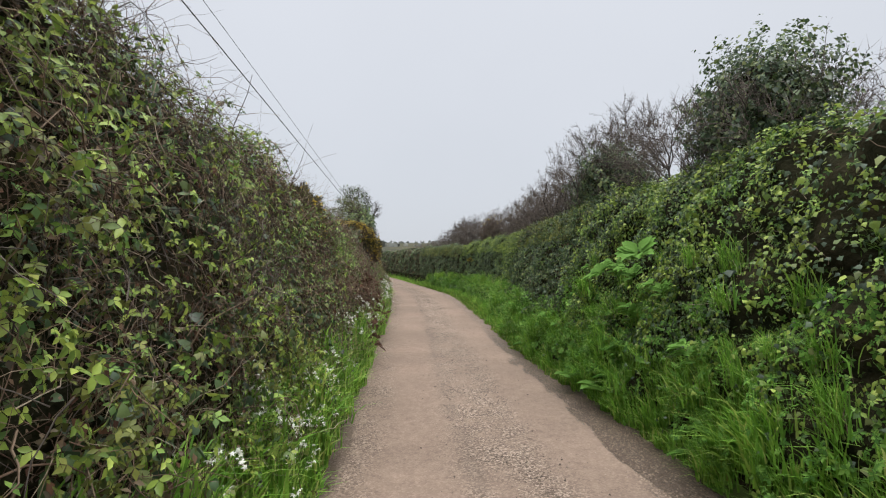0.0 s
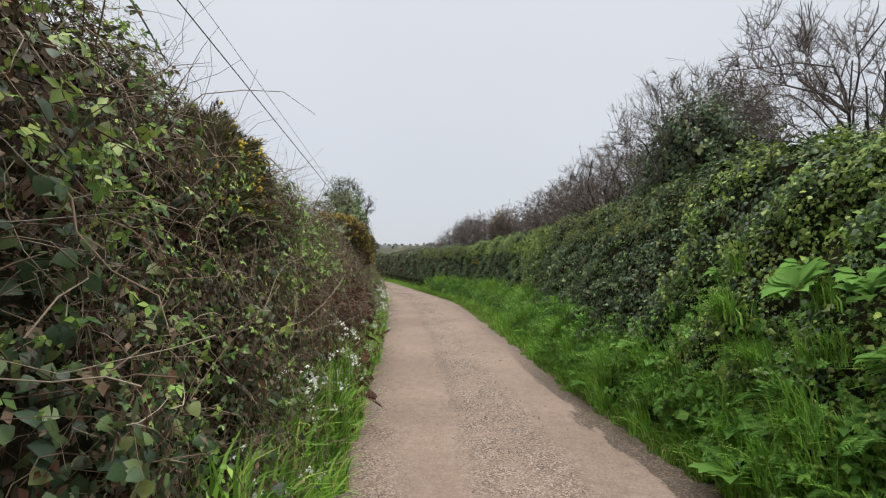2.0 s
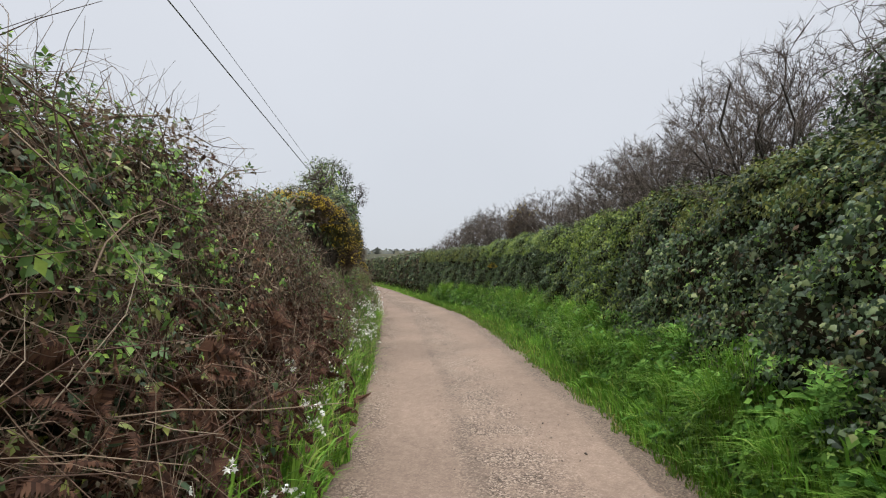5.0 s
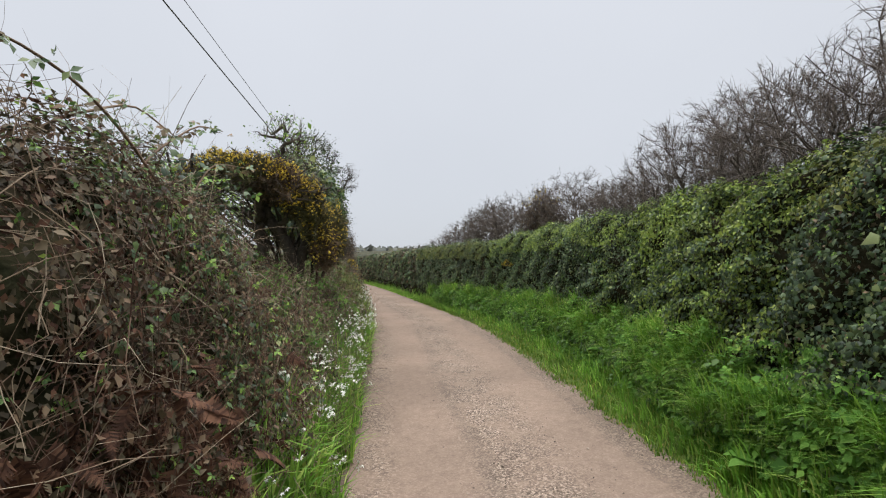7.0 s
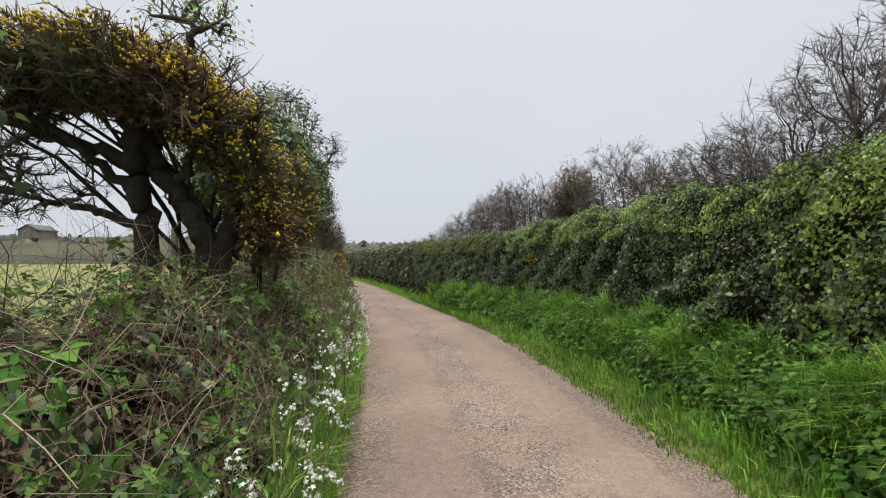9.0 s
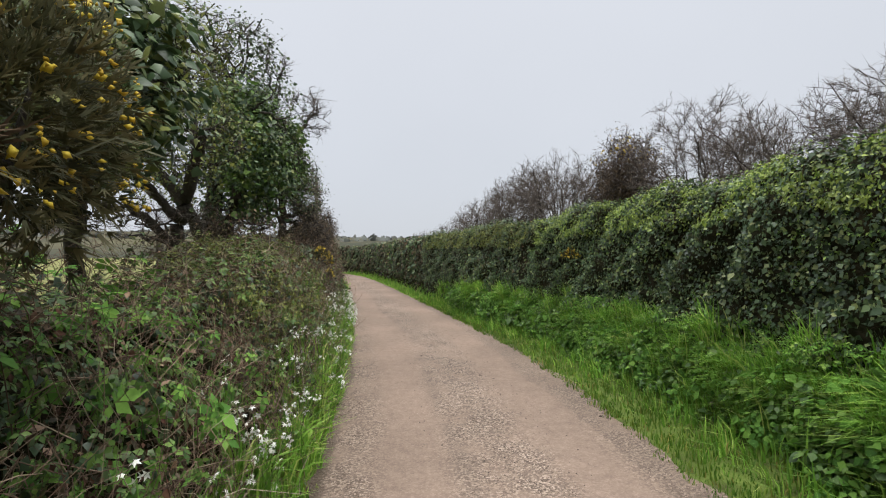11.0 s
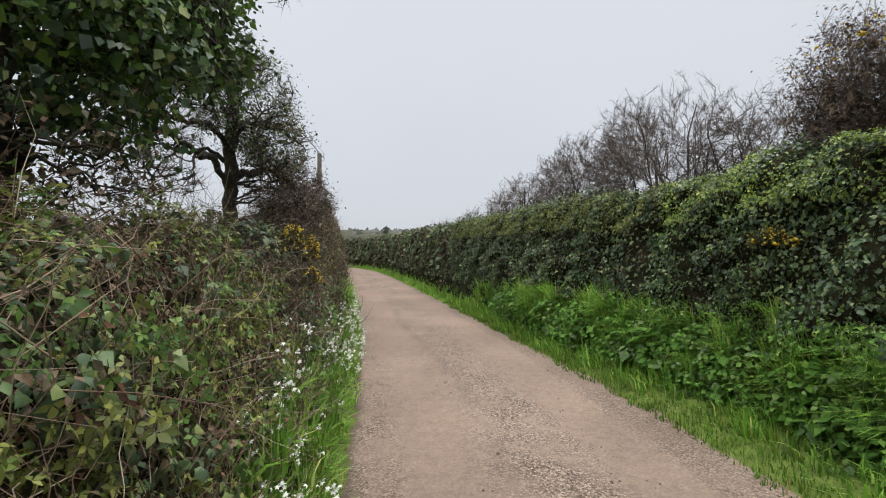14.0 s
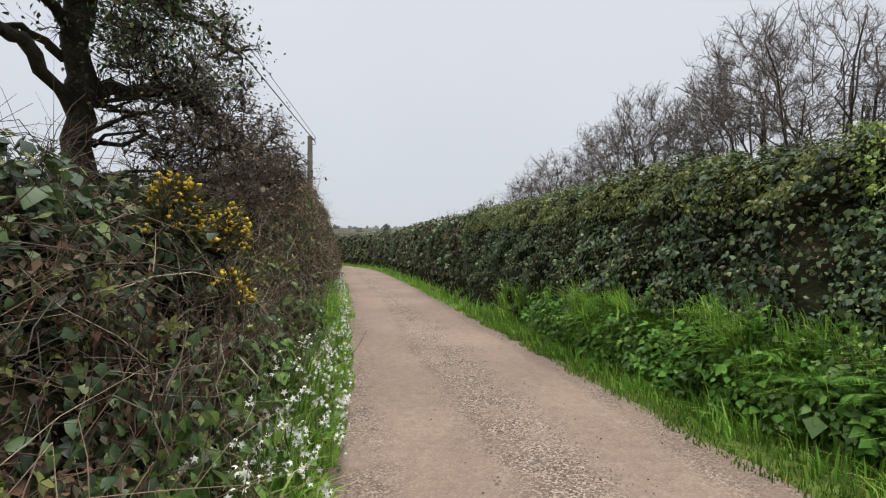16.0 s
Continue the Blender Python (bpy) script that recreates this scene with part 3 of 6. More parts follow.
def on_hedge(side, s, q, depth):
    prof = hedge_right_profile if side > 0 else hedge_left_profile
    off, z, no, nz = prof(s, q)
    lump = 0.10 * wave(s, q * 4, 51 + side, 1.1) + (0.10 if side > 0 else 0.115) * wave(s, q * 4, 53 + side, 0.42) + (0.05 if side < 0 else 0.035) * wave(s, q * 4, 55, 0.2)
    d = np.minimum(lump, 0.16) + depth
    off = off + no * d
    z = z + nz * d
    x, y = lane(s, off)
    tx, ty = np.interp(s, _arc, _tx), np.interp(s, _arc, _ty)
    normal = np.stack([ty * no, -tx * no, nz], -1)
    return np.stack([x, y, z], -1), normal


# Sheet behind the leaves, dark in place of the hedge's inner shade.
def hedge_shade_core(side, s0, s1):
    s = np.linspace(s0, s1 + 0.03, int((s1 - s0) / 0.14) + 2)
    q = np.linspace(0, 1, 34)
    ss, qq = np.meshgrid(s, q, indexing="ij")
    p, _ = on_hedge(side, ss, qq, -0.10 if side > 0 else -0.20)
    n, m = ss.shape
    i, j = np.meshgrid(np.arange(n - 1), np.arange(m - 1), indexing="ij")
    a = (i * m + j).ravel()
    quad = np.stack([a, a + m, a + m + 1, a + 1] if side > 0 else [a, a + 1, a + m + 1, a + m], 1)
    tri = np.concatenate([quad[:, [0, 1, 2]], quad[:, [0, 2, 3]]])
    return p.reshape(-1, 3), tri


def hedge_leaves(side, s0, s1, count, tmpl, size, seed, zone=None, qlo=0.02, qhi=0.82, deep=0.13, proud=0.06, droop=0.9, tilt=0.55, foot=True, cluster=0, csize=1.0):
    """Leaves over a stretch of hedge; zone thins them out by s and q."""
    r = np.random.default_rng(seed)
    if qhi == 0.82:
        qhi, count = 0.98, int(count * 1.2)
    s, q = r.uniform(s0, s1, count), r.uniform(qlo, qhi, count)
    if cluster:
        m = max(4, count // cluster)
        k = r.integers(0, m, count)
        s, q = r.uniform(s0, s1, m)[k] + r.normal(0, 0.055 * csize, count), r.uniform(qlo, qhi, m)[k] + r.normal(0, 0.014 * csize, count)
        q = np.clip(q, qlo, qhi)
    keep = r.uniform(0, 1, count) < np.where(s < (0.2 if side < 0 else 1.2), 0.08, np.where(s < (0.7 if side < 0 else 2.2), 0.5, 1.0)) * np.where(q > 0.8, 0.22, 1.0)
    s, q = s[keep], q[keep]
    count = len(s)
    if zone is not None:
        keep = r.uniform(0, 1, count) < zone(s, q)
        s, q = s[keep], q[keep]
    n = len(s)
    p, normal = on_hedge(side, s, q, r.uniform(-deep - (0.07 if side < 0 else 0.0), proud, n))
    if foot:
        keep = r.uniform(0, 1, n) < np.clip((p[:, 2] - (0.55 if side < 0 else 0.5)) / 0.3, 0.12, 1)
        p, normal, n = p[keep], normal[keep], int(keep.sum())
    nn = unit(normal + np.array((0, 0, 0.35)) + r.normal(0, tilt, (n, 3)))
    tip = unit(np.stack([r.normal(0, 0.7, n), r.normal(0, 0.7, n), -droop + r.normal(0, 0.4, n)], 1) + 0.3 * normal)
    return scatter(tmpl, p, nn, tip, r.lognormal(0, 0.28, n) * size)


def hedge_stems(side, s0, s1, count, length, radius, seed, qlo=0.1, qhi=0.8, upright=0.3, proud=0.08, arch=0.6):
    r = np.random.default_rng(seed)
    s, q = r.uniform(max(s0, 0.5), s1, count), r.uniform(qlo, qhi, count)
    p, normal = on_hedge(side, s, q, r.uniform(-0.08, proud, count))
    d = unit(r.normal(0, 1, (count, 3)) * (0.35, 1, 0.8) + np.array((0, 0, upright)) + normal * 0.12)
    ln = length * r.uniform(0.45, 1.35, count)
    k = 6 if s0 < 5 else 4
    pts, cur = [p], p
    for i in range(k - 1):
        d = unit(d + r.normal(0, 0.34, (count, 3)) + np.array((0, 0, -arch * 0.20)) - normal * 0.07)
        cur = cur + d * (ln / (k - 1))[:, None]
        pts.append(cur)
    rad = radius * r.lognormal(0, 0.3, count)[:, None] * np.linspace(1, 0.35, k)[None]
    return tubes(np.stack(pts, 1), rad, 3)


def patch(seed, scale, bias=0.0, gain=1.2):
    return lambda s, q: np.clip(0.5 + bias + gain * 0.5 * wave(s, q * 4.0, seed, scale), 0, 1)


def bump(s, a, b, soft=0.6):
    return np.clip((s - a) / soft + 0.5, 0, 1) * np.clip((b - s) / soft + 0.5, 0, 1)


def hedge_section(name, side, s0, s1, label, layers, stems=()):
    root = thing(name, 0, 0, 0, label, "hedge", "hedges along the lane")
    v, f = hedge_shade_core(side, s0, s1)
    part("hedge_shade_core", v, f, M_INNER_SHADE, root, smooth=True)
    for i, (pname, count, tmpl, size, mat, zone, kw) in enumerate(layers):
        fine = (4.6, 0.46) if side < 0 and s0 < 0 else (3.4, 0.54) if side < 0 and s0 < 9 else (2.6, 0.58) if side < 0 and s0 < 30 else (2.2, 0.66) if s0 < 9 else (2.2, 0.66) if s0 < 30 else (1.15, 0.95)
        v, f = hedge_leaves(side, s0, s1, int(count * fine[0]), KITE if tmpl is OVAL else (IVY if side < 0 and 3 < s0 < 8 or s0 == 22.0 else IVY_SMALL if side < 0 and s0 < 24 else KITE_WIDE if (8 < s0 < 20) or s0 > 30 or side < 0 else IVY_SMALL) if tmpl is IVY and (s0 > 3 or side > 0) else TRIO_SMALL if tmpl is TRIO and (side > 0 or s0 > 24) else tmpl, size * fine[1], int(s0 * 10) + 1000 + i * 97 + (side > 0) * 7, zone, **kw)
        if len(v):
            part(pname, v, f, mat, root, kind="stuff", smooth=True)
    for i, (count, ln, rad, mat, kw) in enumerate(stems):
        v, f = hedge_stems(side, s0, s1, int(count * (1.8 if side < 0 and s0 < 9 else 1.15 if side < 0 and s0 < 30 else 0.4)), ln * (0.5 if side < 0 and s0 < 9 else 0.62), rad * (0.66 if side < 0 and s0 < 17 else 0.8), int(s0 * 10) + 5000 + i * 31, **kw)
        part("stem_tangle", v, f, mat, root, kind="stuff")
    return root


# right side, from the near end onward
hedge_section("overgrown_hedge", 1, -6, 3.6, "overgrown hedge of ivy, bramble and long grass on a bank", [
    ("ivy_foliage", 7500, IVY, 0.062, M_IVY, patch(1, 1.3, 0.0), {}),
    ("young_foliage", 5500, TRIO, 0.075, M_BRAMBLE, patch(2, 1.1, 0.1), {}),
    ("pale_foliage", 11000, IVY, 0.052, M_IVYLIGHT, patch(3, 0.9, 0.05, 1.7), dict(deep=0.02, proud=0.09)),
    ("herb_foliage", 2600, NETTLE, 0.075, M_HERB, patch(18, 0.7, 0.1), dict(qlo=0.02, qhi=0.34, proud=0.14, foot=False))], [(300, 0.6, 0.0022, M_STEM, {})])
hedge_section("mixed_hedge", 1, 3.6, 7.2, "leafy hedge of ivy, bramble and pale new shoots", [
    ("ivy_foliage", 9000, IVY, 0.058, M_IVY, patch(1, 1.3, 0.15), {}),
    ("young_foliage", 7500, TRIO, 0.070, M_BRAMBLE, patch(2, 1.1, 0.0), {}),
    ("pale_foliage", 7500, IVY, 0.052, M_IVYLIGHT, patch(3, 0.9, 0.0, 1.7), dict(deep=0.02, proud=0.09)),
    ("herb_foliage", 1300, NETTLE, 0.075, M_HERB, patch(18, 0.7, 0.1), dict(qlo=0.02, qhi=0.32, proud=0.14, foot=False))], [(260, 0.6, 0.0020, M_STEM, {})])
hedge_section("ivy_hedge", 1, 7.2, 12.6, "tall clipped hedge smothered in dark glossy ivy", [
    ("ivy_foliage", 19000, IVY, 0.056, M_IVY, patch(4, 1.6, 0.5), {}),
    ("young_foliage", 4500, TRIO, 0.060, M_BRAMBLE, patch(5, 1.0, -0.05), {}),
    ("weathered_foliage", 3500, OVAL, 0.05, M_DULL, patch(59, 0.9, 0.0), {}),
    ("pale_foliage", 3500, OVAL, 0.050, M_IVYOLIVE, patch(6, 0.8, 0.1), dict(qlo=0.50, qhi=0.66, proud=0.10, deep=0.0)),
    ("herb_foliage", 1500, TRIO, 0.085, M_HERB, patch(19, 0.7, 0.1), dict(qlo=0.0, qhi=0.24, proud=0.13, deep=0.05, foot=False, cluster=16)),
    ("sorrel_foliage", 2200, TRIO, 0.080, M_BRAMBLE, patch(62, 0.7, 0.0), dict(qlo=0.0, qhi=0.24, proud=0.13, deep=0.05, foot=False, cluster=16))], [(330, 0.5, 0.0020, M_STEM, {})])
hedge_section("young_ivy_hedge", 1, 12.6, 17.0, "clipped ivy hedge with bright yellow-green new growth", [
    ("ivy_foliage", 13000, IVY, 0.056, M_IVY, patch(7, 1.4, 0.35), {}),
    ("pale_foliage", 10500, IVY, 0.054, M_IVYLIGHT, lambda s, q: np.clip(0.25 + 0.75 * bump(s, 12.8, 15.6) + 0.4 * wave(s, q * 4, 8, 0.9), 0, 1) * (q > 0.2), {}),
    ("young_foliage", 3000, TRIO, 0.060, M_BRAMBLE, patch(9, 0.9, -0.1), {}),
    ("herb_foliage", 1200, TRIO, 0.085, M_HERB, patch(63, 0.7, 0.1), dict(qlo=0.0, qhi=0.24, proud=0.13, deep=0.05, foot=False, cluster=16)),
    ("sorrel_foliage", 1800, TRIO, 0.080, M_BRAMBLE, patch(64, 0.7, 0.0), dict(qlo=0.0, qhi=0.24, proud=0.13, deep=0.05, foot=False, cluster=16)),
    ("rim_foliage", 2600, OVAL, 0.050, M_IVYLIGHT, patch(67, 0.7, 0.2), dict(qlo=0.50, qhi=0.66, proud=0.10, deep=0.0))], [(200, 0.5, 0.0020, M_STEM, {})])
hedge_section("ivy_hedge", 1, 17.0, 24.0, "long clipped hedge of dark ivy above a green verge", [
    ("ivy_foliage", 20000, IVY, 0.058, M_IVY, patch(10, 1.8, 0.55), {}),
    ("pale_foliage", 6000, OVAL, 0.050, M_IVYLIGHT, patch(11, 0.8, 0.1), dict(qlo=0.50, qhi=0.66, proud=0.10, deep=0.0)),
    ("young_foliage", 4500, TRIO, 0.060, M_BRAMBLE, patch(12, 1.0, -0.2), {}),
    ("herb_foliage", 2000, TRIO, 0.085, M_HERB, patch(65, 0.7, 0.15), dict(qlo=0.0, qhi=0.24, proud=0.13, deep=0.05, foot=False, cluster=16)),
    ("sorrel_foliage", 2800, TRIO, 0.080, M_BRAMBLE, patch(66, 0.7, 0.05), dict(qlo=0.0, qhi=0.24, proud=0.13, deep=0.05, foot=False, cluster=16))], [(330, 0.5, 0.0020, M_STEM, {})])
hedge_section("ivy_hedge", 1, 24.0, 34.0, "long clipped hedge of dark weathered ivy", [
    ("ivy_foliage", 17000, IVY, 0.072, M_IVY, patch(13, 1.8, 0.5), {}),
    ("weathered_foliage", 7000, OVAL, 0.06, M_DULL, patch(14, 1.0, 0.0), {}),
    ("pale_foliage", 7000, OVAL, 0.055, M_IVYOLIVE, patch(15, 0.8, 0.2), dict(qlo=0.50, qhi=0.66, proud=0.10, deep=0.0))], [(300, 0.6, 0.0025, M_STEM, {})])
hedge_section("distant_hedge", 1, 34.0, 76.0, "distant clipped hedge running round the bend", [
    ("ivy_foliage", 26000, IVY, 0.12, M_IVY, patch(16, 2.5, 0.25), {}),
    ("weathered_foliage", 17000, OVAL, 0.12, M_DULL, patch(17, 2.0, 0.1), {})], [(500, 0.9, 0.005, M_STEM, {})])
# left side
hedge_section("bramble_hedge", -1, -6, 3.4, "tall tangled hedge of bramble and ivy with fresh shoots", [
    ("ivy_foliage", 8000, IVY, 0.084, M_IVY, lambda s, q: np.clip(0.75 - 0.9 * q + 0.8 * wave(s, q * 4, 21, 0.7), 0.05, 1), {}),
    ("young_foliage", 4200, TRIO, 0.078, M_BRAMBLE, patch(22, 0.8, 0.0), dict(cluster=40, csize=2.0, proud=0.14, deep=-0.04)),
    ("pale_foliage", 3600, TRIO_OVAL, 0.100, M_IVYLIGHT, patch(24, 0.6, 0.05), dict(cluster=46, csize=2.0, proud=0.17, deep=-0.09)),
    ("weathered_foliage", 10500, OVAL, 0.048, M_DULL, patch(23, 1.0, 0.45), {}),
    ("dead_foliage", 5500, OVAL, 0.050, M_DEAD, patch(60, 0.7, 0.05, 1.6), {}),
    ("olive_foliage", 3000, TRIO, 0.085, M_IVYOLIVE, patch(70, 0.7, 0.05, 1.6), dict(cluster=40, csize=2.2, proud=0.15, deep=-0.05))], [(2100, 0.6, 0.0024, M_STEM, {}), (700, 0.7, 0.0026, M_TWIG, dict(qlo=0.3, qhi=0.75, proud=0.16)), (110, 1.0, 0.0034, M_STEM, dict(qlo=0.45, qhi=0.75, upright=0.6, proud=0.15))])
hedge_section("bramble_hedge", -1, 3.4, 6.2, "tangled hedge of dark ivy and dry brown bramble", [
    ("ivy_foliage", 4600, IVY, 0.062, M_IVY, lambda s, q: np.clip(0.95 - 1.2 * q + 0.7 * wave(s, q * 4, 25, 0.8), 0.05, 1), {}),
    ("young_foliage", 1500, TRIO, 0.070, M_BRAMBLE, patch(26, 0.7, 0.0), dict(qlo=0.25, cluster=34, csize=2.0, proud=0.14, deep=-0.04)),
    ("pale_foliage", 700, TRIO, 0.085, M_IVYLIGHT, patch(56, 0.5, 0.0), dict(qlo=0.3, cluster=30, csize=1.8, proud=0.14, deep=-0.06)),
    ("weathered_foliage", 9000, OVAL, 0.050, M_DULL, patch(27, 0.9, 0.35), {}),
    ("dead_foliage", 3200, OVAL, 0.05, M_DEAD, patch(20, 0.8, 0.05), {})], [(1500, 0.65, 0.0024, M_STEM, {}), (300, 0.9, 0.0030, M_STEM, dict(qlo=0.3, qhi=0.6, proud=0.14))])
hedge_section("bramble_hedge", -1, 6.2, 8.8, "dense hedge of bramble, dead bracken and withered stems", [
    ("ivy_foliage", 4200, IVY, 0.060, M_IVY, lambda s, q: np.clip(0.9 - 1.5 * q + 0.7 * wave(s, q * 4, 28, 0.8), 0.05, 1), {}),
    ("young_foliage", 1900, TRIO, 0.080, M_BRAMBLE, patch(29, 0.7, 0.05), dict(qlo=0.38, cluster=34, csize=2.0, proud=0.15, deep=-0.05)),
    ("olive_foliage", 1200, TRIO, 0.070, M_IVYOLIVE, patch(72, 0.7, 0.0), dict(cluster=30, csize=2.0, proud=0.12)),
    ("weathered_foliage", 8500, OVAL, 0.050, M_DULL, patch(30, 0.9, 0.4), {}),
    ("dead_foliage", 5200, OVAL, 0.05, M_DEAD, patch(31, 0.8, 0.1), {}),
    ("dead_bracken", 520, FERN, 0.20, M_DEAD, lambda s, q: bump(s, 7.0, 9.0), dict(qlo=0.06, qhi=0.42, proud=0.12, tilt=0.9, foot=False))], [(1700, 0.7, 0.0025, M_STEM, {}), (300, 1.0, 0.0032, M_STEM, dict(qlo=0.25, qhi=0.6, proud=0.14))])
hedge_section("withered_hedge", -1, 8.8, 12.9, "withered brown bramble and bracken with few green leaves", [
    ("weathered_foliage", 10500, OVAL, 0.050, M_DULL, patch(32, 0.9, 0.5), {}),
    ("young_foliage", 4000, TRIO, 0.070, M_BRAMBLE, lambda s, q: (0.15 + 0.5 * bump(s, 10.8, 13.5)) * np.clip(0.7 + wave(s, q * 4, 33, 0.6), 0, 1), {}),
    ("ivy_foliage", 3600, IVY, 0.055, M_IVY, lambda s, q: bump(s, 10.8, 13.2), {}),
    ("dead_foliage", 9500, OVAL, 0.045, M_DEAD, lambda s, q: np.clip(1.1 - q * 1.3, 0.35, 1), {}),
    ("dead_bracken", 620, FERN, 0.19, M_DEAD, lambda s, q: bump(s, 8.9, 11.0), dict(qlo=0.1, qhi=0.40, proud=0.10, tilt=0.9, foot=False))], [(2200, 0.65, 0.0024, M_STEM, {})])
hedge_section("nettle_bank", -1, 12.9, 17.2, "low bank of nettles and dry stems beneath the trees", [
    ("nettle_foliage", 1300, NETTLE, 0.13, M_HERB, patch(34, 0.7, -0.05), dict(proud=0.12)),
    ("weathered_foliage", 5000, OVAL, 0.050, M_DULL, patch(35, 0.9, 0.2), {}),
    ("ivy_foliage", 4500, IVY, 0.062, M_IVY, patch(36, 0.8, 0.0, 1.8), {}),
    ("dead_foliage", 2600, OVAL, 0.05, M_DEAD, patch(68, 0.8, 0.0, 1.6), {}),
    ("young_foliage", 2200, TRIO, 0.075, M_IVYGREEN, patch(37, 0.6, 0.0), dict(qlo=0.25, cluster=40, csize=2.0, proud=0.14, deep=-0.04))], [(3000, 0.7, 0.0026, M_STEM, dict(upright=0.5))])
hedge_section("bramble_bank", -1, 17.2, 22.0, "bramble bank of bright leaves and dry brown stems", [
    ("ivy_foliage", 7500, IVY, 0.066, M_IVY, patch(38, 0.9, -0.05, 1.8), {}),
    ("young_foliage", 3000, TRIO, 0.075, M_IVYGREEN, patch(39, 0.7, 0.0), dict(qlo=0.22, cluster=40, csize=2.0, proud=0.14, deep=-0.04)),
    ("weathered_foliage", 8500, OVAL, 0.050, M_DULL, patch(40, 0.9, 0.3), {}),
    ("dead_foliage", 3600, OVAL, 0.05, M_DEAD, patch(57, 0.8, 0.05, 1.6), {}),
    ("olive_foliage", 4200, TRIO, 0.075, M_IVYOLIVE, patch(69, 0.8, 0.1, 1.6), dict(cluster=40, csize=2.0, proud=0.14, deep=-0.04))], [(2600, 0.65, 0.0024, M_STEM, {})])
hedge_section("ivy_bank", -1, 22.0, 25.5, "bank of brown twigs above, green ivy leaves below", [
    ("ivy_foliage", 8500, IVY, 0.064, M_IVY, lambda s, q: np.clip(1.15 - 1.9 * q + 0.5 * wave(s, q * 4, 42, 0.8), 0.05, 1), {}),
    ("young_foliage", 2600, IVY, 0.080, M_IVYGREEN, lambda s, q: np.clip(0.6 + 0.8 * wave(s, q * 4, 44, 0.6), 0, 1), dict(qlo=0.02, qhi=0.36, proud=0.12, deep=0.0)),
    ("olive_foliage", 1500, TRIO, 0.075, M_IVYOLIVE, patch(71, 0.7, 0.0, 1.6), dict(cluster=30, csize=1.8, proud=0.12)),
    ("weathered_foliage", 8500, OVAL, 0.050, M_DULL, lambda s, q: np.clip(0.1 + 1.5 * q + 0.4 * wave(s, q * 4, 45, 0.8), 0, 1), {}),
    ("dead_foliage", 4200, OVAL, 0.05, M_DEAD, patch(58, 0.8, 0.1), {})], [(2600, 0.6, 0.0024, M_STEM, {}), (700, 0.6, 0.0026, M_TWIG, dict(qlo=0.3, qhi=0.72, proud=0.1))])
hedge_section("brown_hedge", -1, 25.5, 38.0, "tall brown twiggy hedge with grass at its foot", [
    ("weathered_foliage", 22000, OVAL, 0.062, M_DULL, patch(46, 1.2, 0.35), {}),
    ("ivy_foliage", 8000, IVY, 0.062, M_IVY, patch(47, 1.0, 0.0), {}),
    ("dead_foliage", 4000, OVAL, 0.06, M_DEAD, patch(48, 1.0, -0.1), {})], [(2200, 0.6, 0.0026, M_STEM, {})])
hedge_section("distant_hedge", -1, 38.0, 76.0, "distant hedge on the inside of the bend", [
    ("weathered_foliage", 14000, OVAL, 0.13, M_DULL, patch(49, 2.0, 0.3), {}),
    ("ivy_foliage", 9000, IVY, 0.13, M_IVY, patch(50, 2.0, 0.0), {})], [(400, 0.9, 0.005, M_STEM, {})])


# ---------------------------------------------------------------- verges
def verge(name, side, s0, s1, count, inner, outer, hmin, hmax, mat, label, seed, lean=0.25, width=0.005, tuft=0.5, curl=0.9):
    r = np.random.default_rng(seed)
    s, t = r.uniform(s0, s1, count), r.uniform(0, 1, count)
    keep = r.uniform(0, 1, count) < 0.55 + tuft * wave(s, t * 2, seed + 1, 0.5)
    s, t = s[keep], t[keep]
    lo, hi = inner(s), outer(s)
    off = side * (lo + (hi - lo) * t + 0.05 * wave(s, 0 * s, seed + 2, 0.4))
    x, y = lane(s, off)
    z = np.clip(ground_height(s, off), 0, 0.35) - 0.005
    h = (hmin + (hmax - hmin) * t) * r.lognormal(0, 0.28, len(s)) * (1 + 0.35 * wave(s, t, seed + 3, 0.7))
    v, f = blades(x, y, z, np.maximum(h, 0.03), (-side * lean, 0), seed + 4, width, 2, curl)
    tagged(part(name, v, f, mat), label, "grass", kind="stuff")


def bank_grass(side, s0, s1, count, zmax, hmin, hmax, label, seed, width=0.0060, lean=0.42):
    """Long grass over the sloping foot of a hedge bank, hanging towards the lane."""
    r = np.random.default_rng(seed)
    s = r.uniform(s0, s1, count)
    z = zmax * r.uniform(0, 1, count) ** 1.25
    keep = r.uniform(0, 1, count) < 0.62 + 0.6 * wave(s, z * 1.5, seed + 1, 0.55)
    s, z = s[keep], z[keep]
    q = np.clip((z - 0.1) / 2.3, 0, 1) * 0.62
    p, _ = on_hedge(side, s, q, r.uniform(-0.08, 0.02, len(s)))
    x0, y0 = lane(s, side * ((half(s) if side > 0 else half_left(s)) + (0.0 if side > 0 else 0.05) + 0.06 * wave(s, 0 * s, seed + 5, 0.5)))
    low = np.clip(1 - z / 0.22, 0, 1) * r.uniform(0.0, 1.0, len(s))
    x, y = p[:, 0] * (1 - low) + x0 * low, p[:, 1] * (1 - low) + y0 * low
    zz = np.minimum(z, np.maximum(p[:, 2] - 0.06, 0)) * (1 - low)
    h = r.uniform(hmin, hmax, len(s)) * (1 + 0.35 * wave(s, z, seed + 3, 0.7)) * (1 - 0.45 * low)
    v, f = blades(x, y, zz - 0.02, np.maximum(h, 0.04), (-side * lean * (1.0 if side > 0 else 0.65), -0.1), seed + 4, width, 3 if s0 < 10 else 2, 1.05)
    tagged(part("verge_grass", v, f, M_GRASS), label, "grass", kind="stuff")


